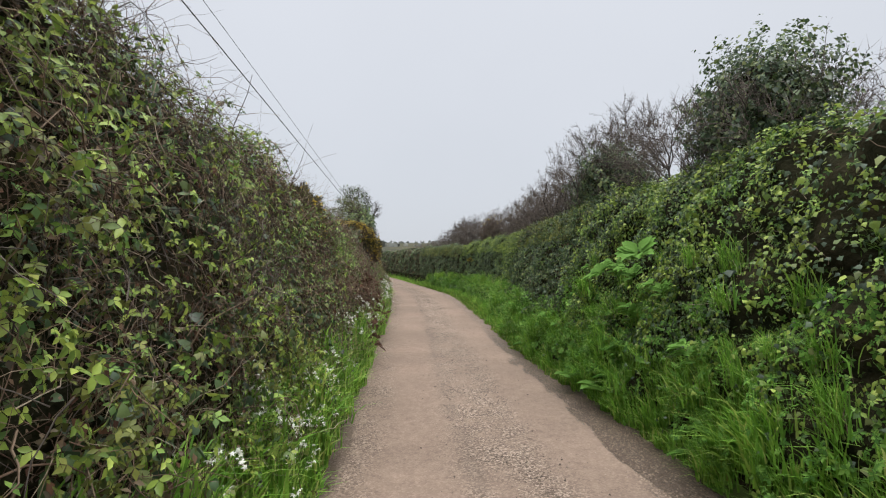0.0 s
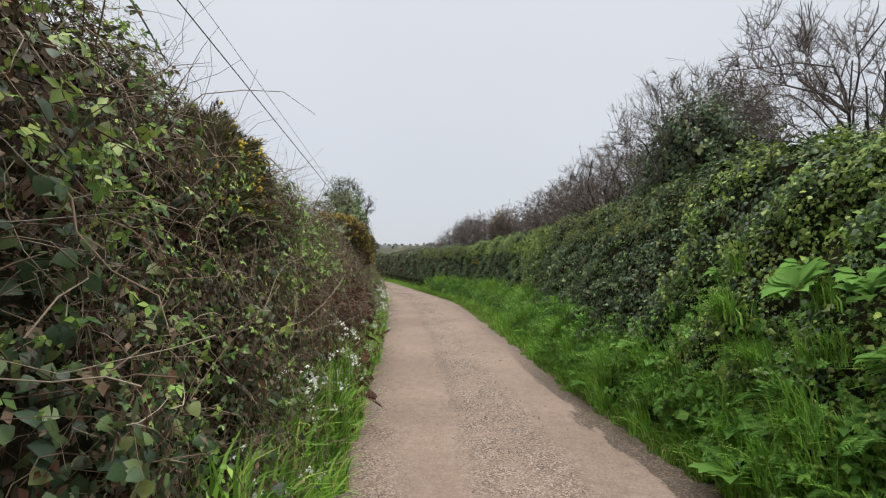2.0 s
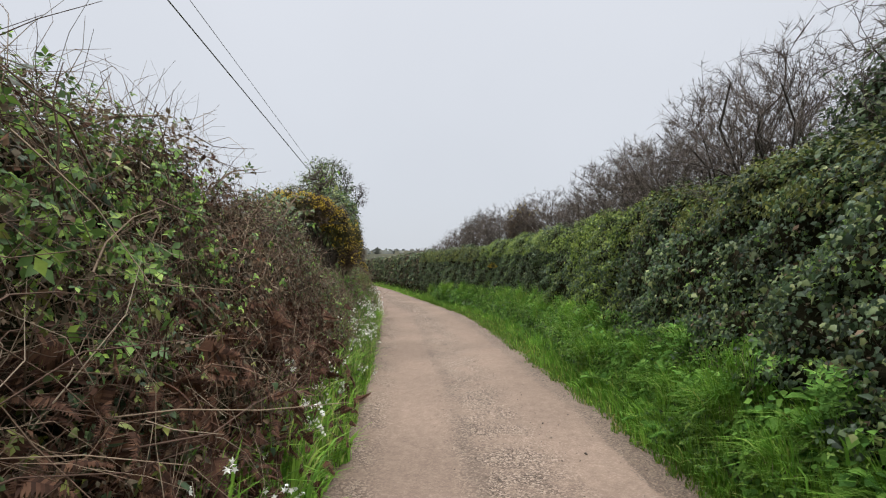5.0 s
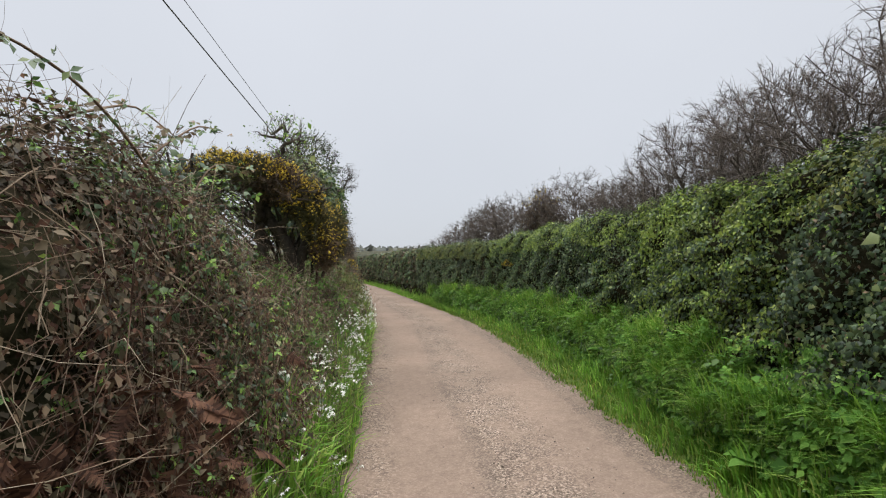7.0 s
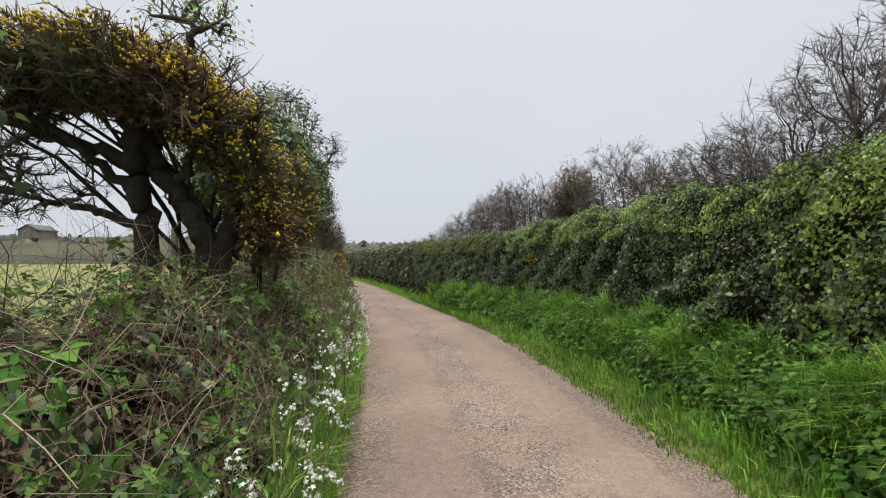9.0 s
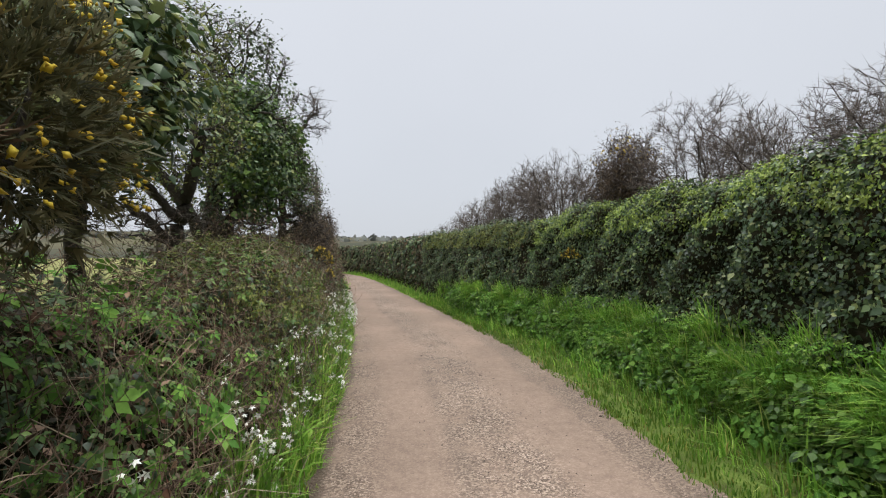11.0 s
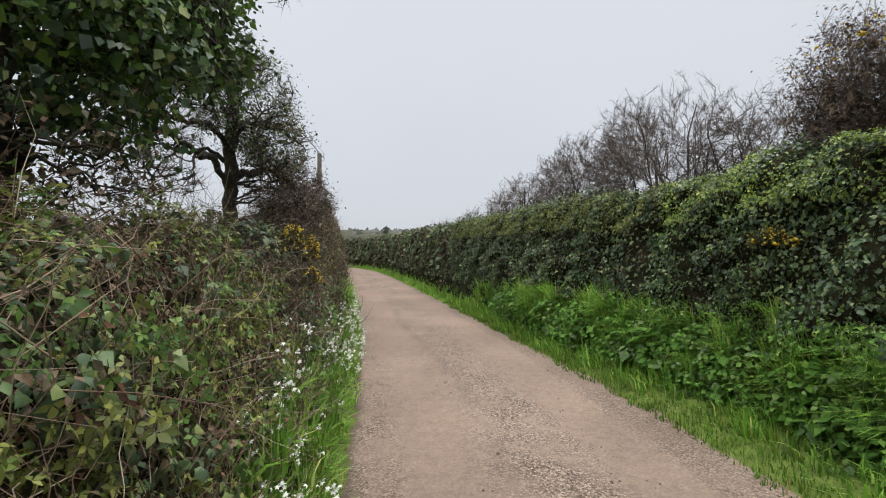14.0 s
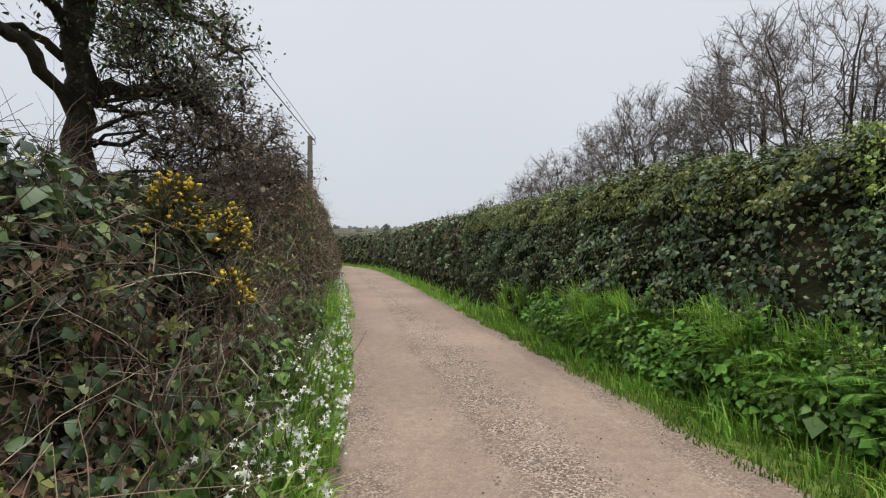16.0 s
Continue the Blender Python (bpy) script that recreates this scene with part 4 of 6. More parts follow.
bank_grass(-1, 0.5, 12, 21000, 0.85, 0.14, 0.38, "long bright grass hanging from the foot of the hedge bank", 61, 0.0085)
bank_grass(-1, 12, 30, 21000, 0.85, 0.14, 0.36, "long bright grass along the foot of the bank", 66, 0.0085)
bank_grass(1, 1, 13, 24000, 0.62, 0.14, 0.36, "tall lush grass on the foot of the ivy hedge", 71, 0.0078, 0.6)
bank_grass(1, 13, 30, 15000, 0.80, 0.16, 0.42, "tall lush grass below the clipped hedge", 76, 0.0085, 0.6)
verge("verge_grass", 1, 13, 29, 9000, lambda s: half(s) + np.interp(s, [12, 16, 22, 26], [0.2, 0.36, 0.34, 0.15]), lambda s: half(s) + np.interp(s, [12, 16, 22, 26], [0.75, 1.2, 1.2, 0.8]), 0.16, 0.42, M_GRASS, "tall bright grass between the turf and the clipped hedge", 83, 0.35, 0.0075, 0.8, 1.2)
verge("short_turf", 1, 6, 32, 62000, lambda s: half(s) - 0.06, lambda s: half(s) + np.interp(s, [5, 9, 12, 16, 22, 26], [0.05, 0.25, 0.5, 0.9, 0.85, 0.45]), 0.05, 0.12, M_TURF, "short bright turf along the edge of the lane", 81, 0.0, 0.0050, 0.3)
def verge_herbs(s0, s1, clumps, label, seed, mat, size):
    """Leafy mounds of herbs between the turf and the foot of the clipped hedge."""
    r = np.random.default_rng(seed)
    s, t = r.uniform(s0, s1, clumps), r.uniform(0, 1, clumps) ** 0.55
    lo = half(s) + np.interp(s, [6, 9, 12, 16, 22, 26], [0.16, 0.22, 0.42, 0.62, 0.56, 0.34])
    face, _, _, _ = hedge_right_profile(s, np.full(clumps, 0.06))
    off = lo + (np.maximum(face, lo + 0.15) - lo) * t
    x, y = lane(s, off)
    rad = r.uniform(0.09, 0.20, clumps) * (0.7 + 0.45 * t)
    z = 0.06 + 0.52 * t * r.uniform(0.6, 1.25, clumps)
    n = 36
    d = unit(r.normal(0, 1, (clumps, n, 3)))
    d[..., 2] = np.abs(d[..., 2]) * 1.1 - 0.15
    p = np.stack([x, y, z], 1)[:, None] + d * (rad[:, None] * r.uniform(0.65, 1.05, (clumps, n)))[..., None]
    d, p = d.reshape(-1, 3), p.reshape(-1, 3)
    nn = unit(d + r.normal(0, 0.4, d.shape) + (0, 0, 0.5))
    tip = unit(d * (1, 1, 0.2) + r.normal(0, 0.35, d.shape) + (0, 0, -0.25))
    v, f = scatter(KITE_WIDE, p, nn, tip, r.lognormal(0, 0.3, len(p)) * size)
    tagged(part("verge_herbs", v, f, mat, smooth=True), label, "herbs", kind="stuff")


verge_herbs(12.0, 28.5, 620, "lush mounds of nettles and herbs along the clipped hedge", 711, M_HERB, 0.056)
verge_herbs(12.0, 28.5, 330, "dark green herbs among the grass of the verge", 712, M_IVYGREEN, 0.058)
verge_herbs(5.0, 12.0, 260, "fresh herbs growing through the long verge grass", 713, M_HERB, 0.060)
verge("distant_grass", 1, 30, 70, 16000, lambda s: half(s) - 0.05, lambda s: 0 * s + 2.0, 0.08, 0.40, M_GRASS, "distant bright grass verge round the bend", 86, 0.3, 0.012, 0.4)
verge("distant_grass", -1, 30, 70, 9000, lambda s: half_left(s) - 0.02, lambda s: 0 * s + 1.75, 0.08, 0.30, M_GRASS, "distant grass under the hedge bank", 91, 0.3, 0.012, 0.4)


# ---------------------------------------------------------------- trees and shrubs
def spikes(base, way, length, radius):
    """Fine tapering twigs, three-sided and pointed."""
    n = len(base)
    ref = np.where(np.abs(way[:, 2:3]) > 0.9, [1.0, 0, 0], [0, 0, 1.0])
    a = unit(np.cross(way, ref))
    b = np.cross(way, a)
    v = np.stack([base + (a * math.cos(t) + b * math.sin(t)) * radius for t in (0, 2.094, 4.189)] + [base + way * length[:, None]], 1)
    f = np.array([(0, 1, 3), (1, 2, 3), (2, 0, 3)])[None] + (np.arange(n) * 4)[:, None, None]
    return v.reshape(-1, 3), f.reshape(-1, 3)


def reaching(knots, goals, r, points, bow, rough, heart=None, pull=1.0):
    """Crooked branches to each goal from the growth nearest to it, or nearest to a place drawn back towards the heart of the crown, so that forks are acute."""
    aim = goals if heart is None else heart + (goals - heart) * pull
    src = knots[((aim[:, None] - knots[None]) ** 2 + np.array((0, 0, 0.6)) * np.maximum(0, knots[None] - goals[:, None])).sum(-1).argmin(1)]
    k = np.linspace(0, 1, points)[None, :, None]
    span = np.linalg.norm(goals - src, axis=1)[:, None]
    mid_ = (src + goals) / 2 + r.normal(0, 0.16, goals.shape) * span + np.array((0, 0, bow)) * span
    path = src[:, None] * (1 - k) ** 2 + 2 * mid_[:, None] * k * (1 - k) + goals[:, None] * k ** 2
    return path + r.normal(0, rough, path.shape) * span[:, None] * np.sin(math.pi * k) ** 0.5


def in_blobs(blobs, n, r, lo=0.0, power=0.45):
    """Random places in a set of lumpy ellipsoids (centre, radii)."""
    vol = np.array([max(1e-3, q[0] * q[1] * q[2]) ** 0.8 for _, q in blobs])
    which = r.choice(len(blobs), n, p=vol / vol.sum())
    c, q = np.array([p for p, _ in blobs], float)[which], np.array([p for _, p in blobs], float)[which]
    u = unit(r.normal(0, 1, (n, 3)))
    rim = 0.92 + 0.14 * wave(u[:, 0] * 2 + u[:, 2], u[:, 1] * 2 + which, 77, 0.8)
    return c + u * q * (rim * (lo + (1 - lo) * r.uniform(0, 1, n) ** power))[:, None]


def branching(stems, blobs, counts, seed, thick=0.012, twig=(0.06, 0.2), fine=0.0026, bow=0.06, droop=0.0, heart=None):
    """Growth that fills a set of blobs from given stems (paths). Gives boughs, branches and twigs as meshes, and the branch ends."""
    r = np.random.default_rng(seed)
    knots = []
    for p in stems:
        p = np.asarray(p, float)
        t = np.linspace(0.35 * (len(p) - 1), len(p) - 1, 10)
        knots.append(np.stack([np.interp(t, range(len(p)), p[:, i]) for i in range(3)], 1))
    knots = np.concatenate(knots)
    g1 = in_blobs(blobs, counts[0], r, 0.25)
    p1 = reaching(knots, g1, r, 6, bow, 0.06, heart, 0.6)
    k1 = np.concatenate([knots, p1[:, 1:].reshape(-1, 3)])
    g2 = in_blobs(blobs, counts[1], r, 0.3)
    p2 = reaching(k1, g2, r, 5, bow, 0.07, heart, 0.80)
    k2 = np.concatenate([p1[:, 2:].reshape(-1, 3), p2[:, 1:].reshape(-1, 3)])
    g3 = in_blobs(blobs, counts[2], r, 0.45, 0.4)
    p3 = reaching(k2, g3, r, 3, bow, 0.08, heart, 0.92)
    boughs = tubes(p1, np.linspace(thick, thick * 0.4, 6)[None].repeat(len(p1), 0), 5)
    branches = joined(tubes(p2, np.linspace(thick * 0.45, thick * 0.2, 5)[None].repeat(len(p2), 0), 3), tubes(p3, np.linspace(max(thick * 0.24, fine), fine * 0.8, 3)[None].repeat(len(p3), 0), 3))
    n = counts[3]
    row, at = r.integers(0, len(p3), n), r.uniform(0.2, 2.0, n)
    lo = np.minimum(at.astype(int), 1)
    w = (at - lo)[:, None]
    b0 = p3[row, lo] * (1 - w) + p3[row, lo + 1] * w
    way = unit(unit(p3[row, lo + 1] - p3[row, lo]) * 0.8 + r.normal(0, 0.75, (n, 3)) + (0, 0, 0.10 - droop))
    twigs = spikes(b0, way, r.uniform(*twig, n), fine * 0.8)
    return boughs, branches, twigs, np.concatenate([g3, b0 + way * 0.08])


def bare_shrub(name, x, y, z, height, spread, seed, label, stems=13, lean=(-0.1, 0.0), levels=5, mat=None):
    """A wind-clipped thicket of many stems with a rounded crown of fine twigs."""
    root = thing(name, x, y, z, label, "shrub", "bare shrubs behind the hedge")
    r = np.random.default_rng(seed)
    a = r.uniform(0, 6.283, stems)
    out = r.uniform(0.15, 0.9, stems)
    base = np.stack([np.cos(a) * 0.28 * spread * out, np.sin(a) * 0.28 * spread * out, np.zeros(stems)], 1)
    tops = np.stack([np.cos(a) * out * spread * 0.72 + lean[0], np.sin(a) * out * spread * 0.72 + lean[1], height * r.uniform(0.5, 0.78, stems)], 1)
    k = np.linspace(0, 1, 6)[None, :, None]
    path = base[:, None] * (1 - k) + tops[:, None] * k + np.stack([0 * k[..., 0], 0 * k[..., 0], 0.25 * height * k[..., 0] * (1 - k[..., 0])], -1) + r.normal(0, 0.055, (stems, 6, 3)) * k
    v, f = tubes(path, (0.009 + 0.0035 * height) * r.uniform(0.6, 1.1, stems)[:, None] * np.linspace(1, 0.45, 6)[None], 6)
    part("trunk", v, f, M_BARK, root, smooth=True)
    tall = height * 0.97
    blobs = [((lean[0], lean[1], tall * 0.62), (spread * 0.92, spread * 0.92, tall * 0.35))]
    for i in range(4):
        b = r.uniform(0, 6.283)
        blobs.append(((math.cos(b) * spread * 0.55, math.sin(b) * spread * 0.55, tall * r.uniform(0.58, 0.80)), (spread * 0.48, spread * 0.48, tall * 0.17)))
    boughs, branches, twigs, ends_ = branching(list(path), blobs, (30, 26 * levels, 190 * levels, 1650 * levels), seed + 1, 0.011, (0.06, 0.20), 0.0031, 0.03, 0.0, np.array((lean[0], lean[1], tall * 0.34)))
    v, f = joined(boughs, branches, twigs)
    part("twig_crown", v, f, mat or M_TWIG, root, kind="stuff")
    return root, ends_


def clad(root, pname, tips, count, tmpl, size, mat, seed, blob=0.25, keep=None, label=""):
    """Leaves in clumps about the ends of limbs."""
    r = np.random.default_rng(seed)
    src = tips if keep is None else tips[keep(tips)]
    if len(src) == 0:
        return
    c = src[r.integers(0, len(src), count)]
    p = c + r.normal(0, blob, (count, 3)) * (1, 1, 0.8)
    nn = unit(r.normal(0, 0.6, (count, 3)) + (0, 0, 0.7) + 0.6 * unit(p - p.mean(0)))
    tip = unit(r.normal(0, 0.7, (count, 3)) + (0, 0, -0.8))
    v, f = scatter(tmpl, p, nn, tip, r.lognormal(0, 0.3, count) * size)
    part(pname, v, f, mat, root, label, kind="stuff", smooth=True)


def shrub_row():
    r = np.random.default_rng(101)
    spots = [(11.2, 3.3, 3.6), (12.4, 3.9, 3.7), (13.4, 3.4, 3.3), (14.6, 4.0, 3.6), (15.7, 3.6, 3.3), (16.9, 4.0, 3.3), (18.0, 4.3, 3.0), (19.6, 4.2, 3.1), (20.9, 4.1, 3.7), (24.0, 4.1, 3.3), (25.2, 3.7, 3.8), (26.6, 4.2, 3.7), (28.2, 3.8, 3.55), (29.8, 4.3, 3.6), (31.6, 3.8, 3.35), (33.6, 4.2, 3.1), (36.0, 3.9, 2.9), (38.6, 4.2, 2.75), (41.5, 4.0, 2.7), (44.8, 4.2, 2.6), (48.5, 4.4, 2.6)]
    for i, (s, off, h) in enumerate(spots):
        x, y = lane(s, off)
        bare_shrub("blackthorn_shrub", x, y, 0.7, h * 1.02, 1.25 + 0.25 * r.uniform(), 200 + i * 3, "bare grey-brown blackthorn shrub rising behind the clipped hedge", 13 if s < 34 else 7, (-0.08, 0.06), 5 if s < 34 else 2)


shrub_row()

def leaf_dome(root, centre, radii, count, tmpl, size, mat, seed, pname="ivy_crown", core=True, low=-0.5, jag=0.22):
    """A lumpy mass of leaves about a heart coloured dark for inner shade; centre is relative to its tree."""
    r = np.random.default_rng(seed)

    def lump(d):
        return 1 + jag * wave(d[:, 0] * 1.5 + d[:, 2], d[:, 1] * 1.5 - d[:, 2], seed, 1.0) + 0.12 * wave(d[:, 0] * 4, d[:, 1] * 4 + d[:, 2] * 4, seed + 1, 1.0)

    d = unit(r.normal(0, 1, (count, 3)))
    d = d[d[:, 2] > low]
    p = d * np.array(radii) * (lump(d) * r.uniform(0.35, 1.12, len(d)) ** 0.5)[:, None] + centre
    nn = unit(unit(d / np.array(radii)) + r.normal(0, 0.5, d.shape) + (0, 0, 0.25))
    tip = unit(r.normal(0, 0.5, d.shape) + (0, 0, -1.0))
    v, f = scatter(tmpl, p, nn, tip, r.lognormal(0, 0.28, len(d)) * size)
    part(pname, v, f, mat, root, kind="stuff", smooth=True)
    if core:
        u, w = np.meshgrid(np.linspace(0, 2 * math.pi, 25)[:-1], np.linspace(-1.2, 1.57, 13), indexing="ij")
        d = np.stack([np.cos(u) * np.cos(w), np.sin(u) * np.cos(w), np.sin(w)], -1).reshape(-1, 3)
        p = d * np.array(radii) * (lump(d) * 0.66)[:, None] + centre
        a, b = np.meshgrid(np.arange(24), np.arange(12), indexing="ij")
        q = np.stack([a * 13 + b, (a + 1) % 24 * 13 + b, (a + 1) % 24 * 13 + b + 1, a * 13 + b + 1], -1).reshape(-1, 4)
        part("crown_shade_heart", p, np.concatenate([q[:, :3], q[:, [0, 2, 3]]]), M_INNER_SHADE, root, smooth=True)


# ivy-covered thorn trees above the right-hand hedge
for (x_, y_), h_, seed_, domes in (((4.0, 4.8), 3.1, 301, [((-0.1, 0.25, 2.45), (0.62, 0.8, 0.85), 5000)]),
                                   ((3.95, 6.7), 3.3, 311, [((0.0, 0.2, 1.7), (0.5, 0.7, 0.45), 1500)]),
                                   ((3.7, 9.0), 3.7, 321, [((0.0, -0.2, 2.35), (0.6, 0.9, 0.75), 4400), ((0.2, 1.0, 2.0), (0.5, 0.65, 0.6), 2200)])):
    tree, ends = bare_shrub("ivy_covered_thorn", x_, y_, 0.7, h_ * 1.12, 1.3, seed_, "thorn tree smothered in dark green ivy, bare twigs on top", 11, (0.0, 0.0), 5)
    for k_, (c_, r_, n_) in enumerate(domes):
        leaf_dome(tree, c_, r_, int(n_ * 4.6), KITE_WIDE, 0.040, M_IVY, seed_ + 5 + k_, jag=0.34)
# brown gorse bush that tops the hedge
x_, y_ = lane(22.6, 3.7)
tree, ends = bare_shrub("tall_gorse_bush", x_, y_, 0.7, 3.6, 0.68, 331, "tall dark gorse bush with a few yellow flowers at its top", 7, (-0.1, 0.0), 5)
clad(tree, "spine_mass", ends, 13000, SPINE, 0.055, M_GORSEDRY, 334, 0.11, lambda t: t[:, 2] > 1.4)
clad(tree, "bloom", ends, 160, BLOOM, 0.035, M_YELLOW, 333, 0.06, lambda t: t[:, 2] > 2.7)


def bank_tree(name, base, trunks, blobs, counts, seed, label, thick=0.014, twig=(0.05, 0.17), fine=0.0026, bow=0.05, mat=None, category="tree"):
    """A tree on the left-hand bank: trunks and limbs by hand (each: girth at the foot, at the end, then points), filled out with crooked growth."""
    root = thing(name, *base, label, category, "trees on the left-hand bank")
    r = np.random.default_rng(seed)
    o = np.array(base, float)
    paths, first = [], None
    for i, (g0, g1, *pts) in enumerate(trunks):
        p = np.array(pts, float) - o
        t = np.linspace(0, len(p) - 1, 6 * (len(p) - 1) + 1)
        q = np.stack([np.interp(t, range(len(p)), p[:, j]) for j in range(3)], 1)
        for _ in range(3):
            q[1:-1] = (q[:-2] + 2 * q[1:-1] + q[2:]) / 4
        q[1:] += r.normal(0, 0.012, q[1:].shape)
        girth = np.linspace(g0, g1, len(q)) * (1 + 0.10 * wave(t, 0 * t + i, seed + i, 0.9))
        girth[:3] *= (1.35, 1.18, 1.06) if i == 0 else (1.0, 1.0, 1.0)
        v, f = tubes([q], [girth], 9)
        if first is None:
            first = part("trunk", v, f, M_BARK, root, smooth=True)
        else:
            part("limb", v, f, M_BARK, first, smooth=True)
        paths.append(q)
    boughs, branches, twigs, ends_ = branching(paths, [(np.array(c) - o, q) for c, q in blobs], counts, seed + 1, thick, twig, fine, bow)
    part("branch_crown", *joined(boughs, branches), M_BARK if mat is None else mat, root, kind="stuff")
    part("twig_crown", *twigs, mat or M_TWIG, root, kind="stuff")
    return root, ends_


def ivy_on(root, ends_, count, size, seed, where, mat=None, blob=0.10, tmpl=None, pname="ivy_foliage"):
    """Leaves hung about the branches in clumps, within the part of the tree that where picks (world places)."""
    o = np.array(root.location)
    clad(root, pname, ends_, count, tmpl or KITE_WIDE, size, mat or M_IVY, seed, blob, lambda t: where(t + o))


# old hawthorn with an umbrella crown, the gorse hanging through it
hawthorn, ends = bank_tree("leaning_thorn_tree", (-1.68, 14.85, 0.6), [
    (0.085, 0.06, (-1.68, 14.85, 0.6), (-1.68, 14.82, 1.2), (-1.72, 14.75, 1.7), (-1.84, 14.68, 1.92), (-1.98, 14.62, 2.15), (-2.1, 14.5, 2.45)),
    (0.07, 0.03, (-1.70, 14.78, 1.5), (-1.58, 14.75, 1.9), (-1.5, 14.7, 2.2), (-1.42, 14.6, 2.45)),
    (0.05, 0.02, (-1.95, 14.62, 2.1), (-2.3, 14.55, 2.22), (-2.65, 14.45, 2.34), (-3.0, 14.4, 2.45)),
    (0.035, 0.014, (-1.9, 14.65, 2.0), (-1.7, 14.5, 2.2), (-1.6, 14.3, 2.4)),
    (0.04, 0.016, (-2.0, 14.6, 2.2), (-1.95, 14.7, 2.6), (-1.85, 14.8, 3.0), (-1.88, 14.9, 3.3))],
    [((-2.1, 14.4, 2.6), (0.65, 0.55, 0.28)), ((-1.6, 14.5, 2.5), (0.42, 0.55, 0.32)), ((-2.75, 14.4, 2.42), (0.5, 0.5, 0.32)), ((-1.9, 14.9, 3.15), (0.34, 0.35, 0.38)), ((-2.7, 14.5, 2.05), (0.45, 0.45, 0.2))],
    (26, 90, 520, 2600), 401, "dark leaning hawthorn with crooked limbs and a flat crown", 0.020, (0.04, 0.13), 0.0030, 0.0, M_TWIG)
clad(hawthorn, "young_foliage", ends, 320, KITE, 0.032, M_BRAMBLE, 402, 0.05, lambda t: t[:, 2] > 2.25)
thorn_two, ends = bank_tree("leaning_thorn_tree", (-2.08, 14.72, 0.6), [
    (0.075, 0.055, (-2.08, 14.72, 0.6), (-2.06, 14.7, 1.3), (-2.03, 14.62, 1.8), (-2.06, 14.55, 2.1), (-2.0, 14.4, 2.5)),
    (0.035, 0.015, (-2.05, 14.6, 1.95), (-2.3, 14.5, 2.2), (-2.55, 14.3, 2.4)),
    (0.030, 0.012, (-2.03, 14.62, 1.75), (-2.35, 14.7, 1.9), (-2.7, 14.8, 1.95), (-3.0, 14.8, 2.1))],
    [((-2.2, 14.35, 2.55), (0.5, 0.45, 0.25)), ((-2.75, 14.6, 2.05), (0.5, 0.5, 0.28))], (14, 50, 260, 1200), 411, "slender hawthorn stem beside the leaning one", 0.016, (0.04, 0.12), 0.0028, 0.0, M_TWIG)


def gorse_mass(name, centre, radii, count, blooms, seed, label, bloom_zone=None, bz=1.0):
    """A cushion of gorse: spiny shoots over a lumpy dome, with yellow flowers on the outer shoots."""
    root = thing(name, *centre, label=label, category="bush")
    r = np.random.default_rng(seed)

    def dome(n, lo, hi):
        d = unit(r.normal(0, 1, (n, 3)))
        d[:, 2] = np.abs(d[:, 2]) * 0.95 - 0.25
        lump = 1 + 0.16 * wave(d[:, 0] * 2 + d[:, 2], d[:, 1] * 2, seed, 1.0)
        return d * np.array(radii) * (lump * r.uniform(lo, hi, n) ** 0.5)[:, None], unit(d / np.array(radii))

    p, nn = dome(int(count * 1.5), 0.35, 1.0)
    tip = unit(nn + r.normal(0, 0.5, p.shape) + (0, 0, 0.3))
    v, f = scatter(SPINE, p, unit(np.cross(tip, r.normal(0, 1, p.shape))), tip, r.lognormal(0, 0.3, len(p)) * 0.055)
    part("spine_mass", v, f, M_GORSE, root, kind="stuff")
    n = count // 60
    p, nn = dome(n, 0.6, 1.0)
    k = np.linspace(0.0, 1, 5)[None, :, None]
    path = p[:, None] * k + (p * (0.6, 0.6, 0.0) + (0, 0, -0.2 * radii[2]))[:, None] * (1 - k) + r.normal(0, 0.03, (n, 5, 3))
    v, f = tubes(path, np.linspace(0.012, 0.003, 5)[None].repeat(n, 0), 3)
    part("branch_frame", v, f, M_BARK, root, kind="stuff")
    p, nn = dome(blooms, 0.90, 1.08)
    if bloom_zone is not None:
        ok = bloom_zone(p / np.array(radii))
        p, nn = p[ok], nn[ok]
    near = wave(p[:, 0] + p[:, 2], p[:, 1] * 1.3, seed + 2, 0.45) > -0.1
    p, nn = p[near], nn[near]
    tip = unit(nn + r.normal(0, 0.4, p.shape))
    v, f = scatter(BLOOM, p, unit(np.cross(tip, r.normal(0, 1, p.shape))), tip, r.lognormal(0, 0.25, len(p)) * 0.03 * bz)
    part("bloom", v, f, M_YELLOW, root, kind="stuff")
    return root


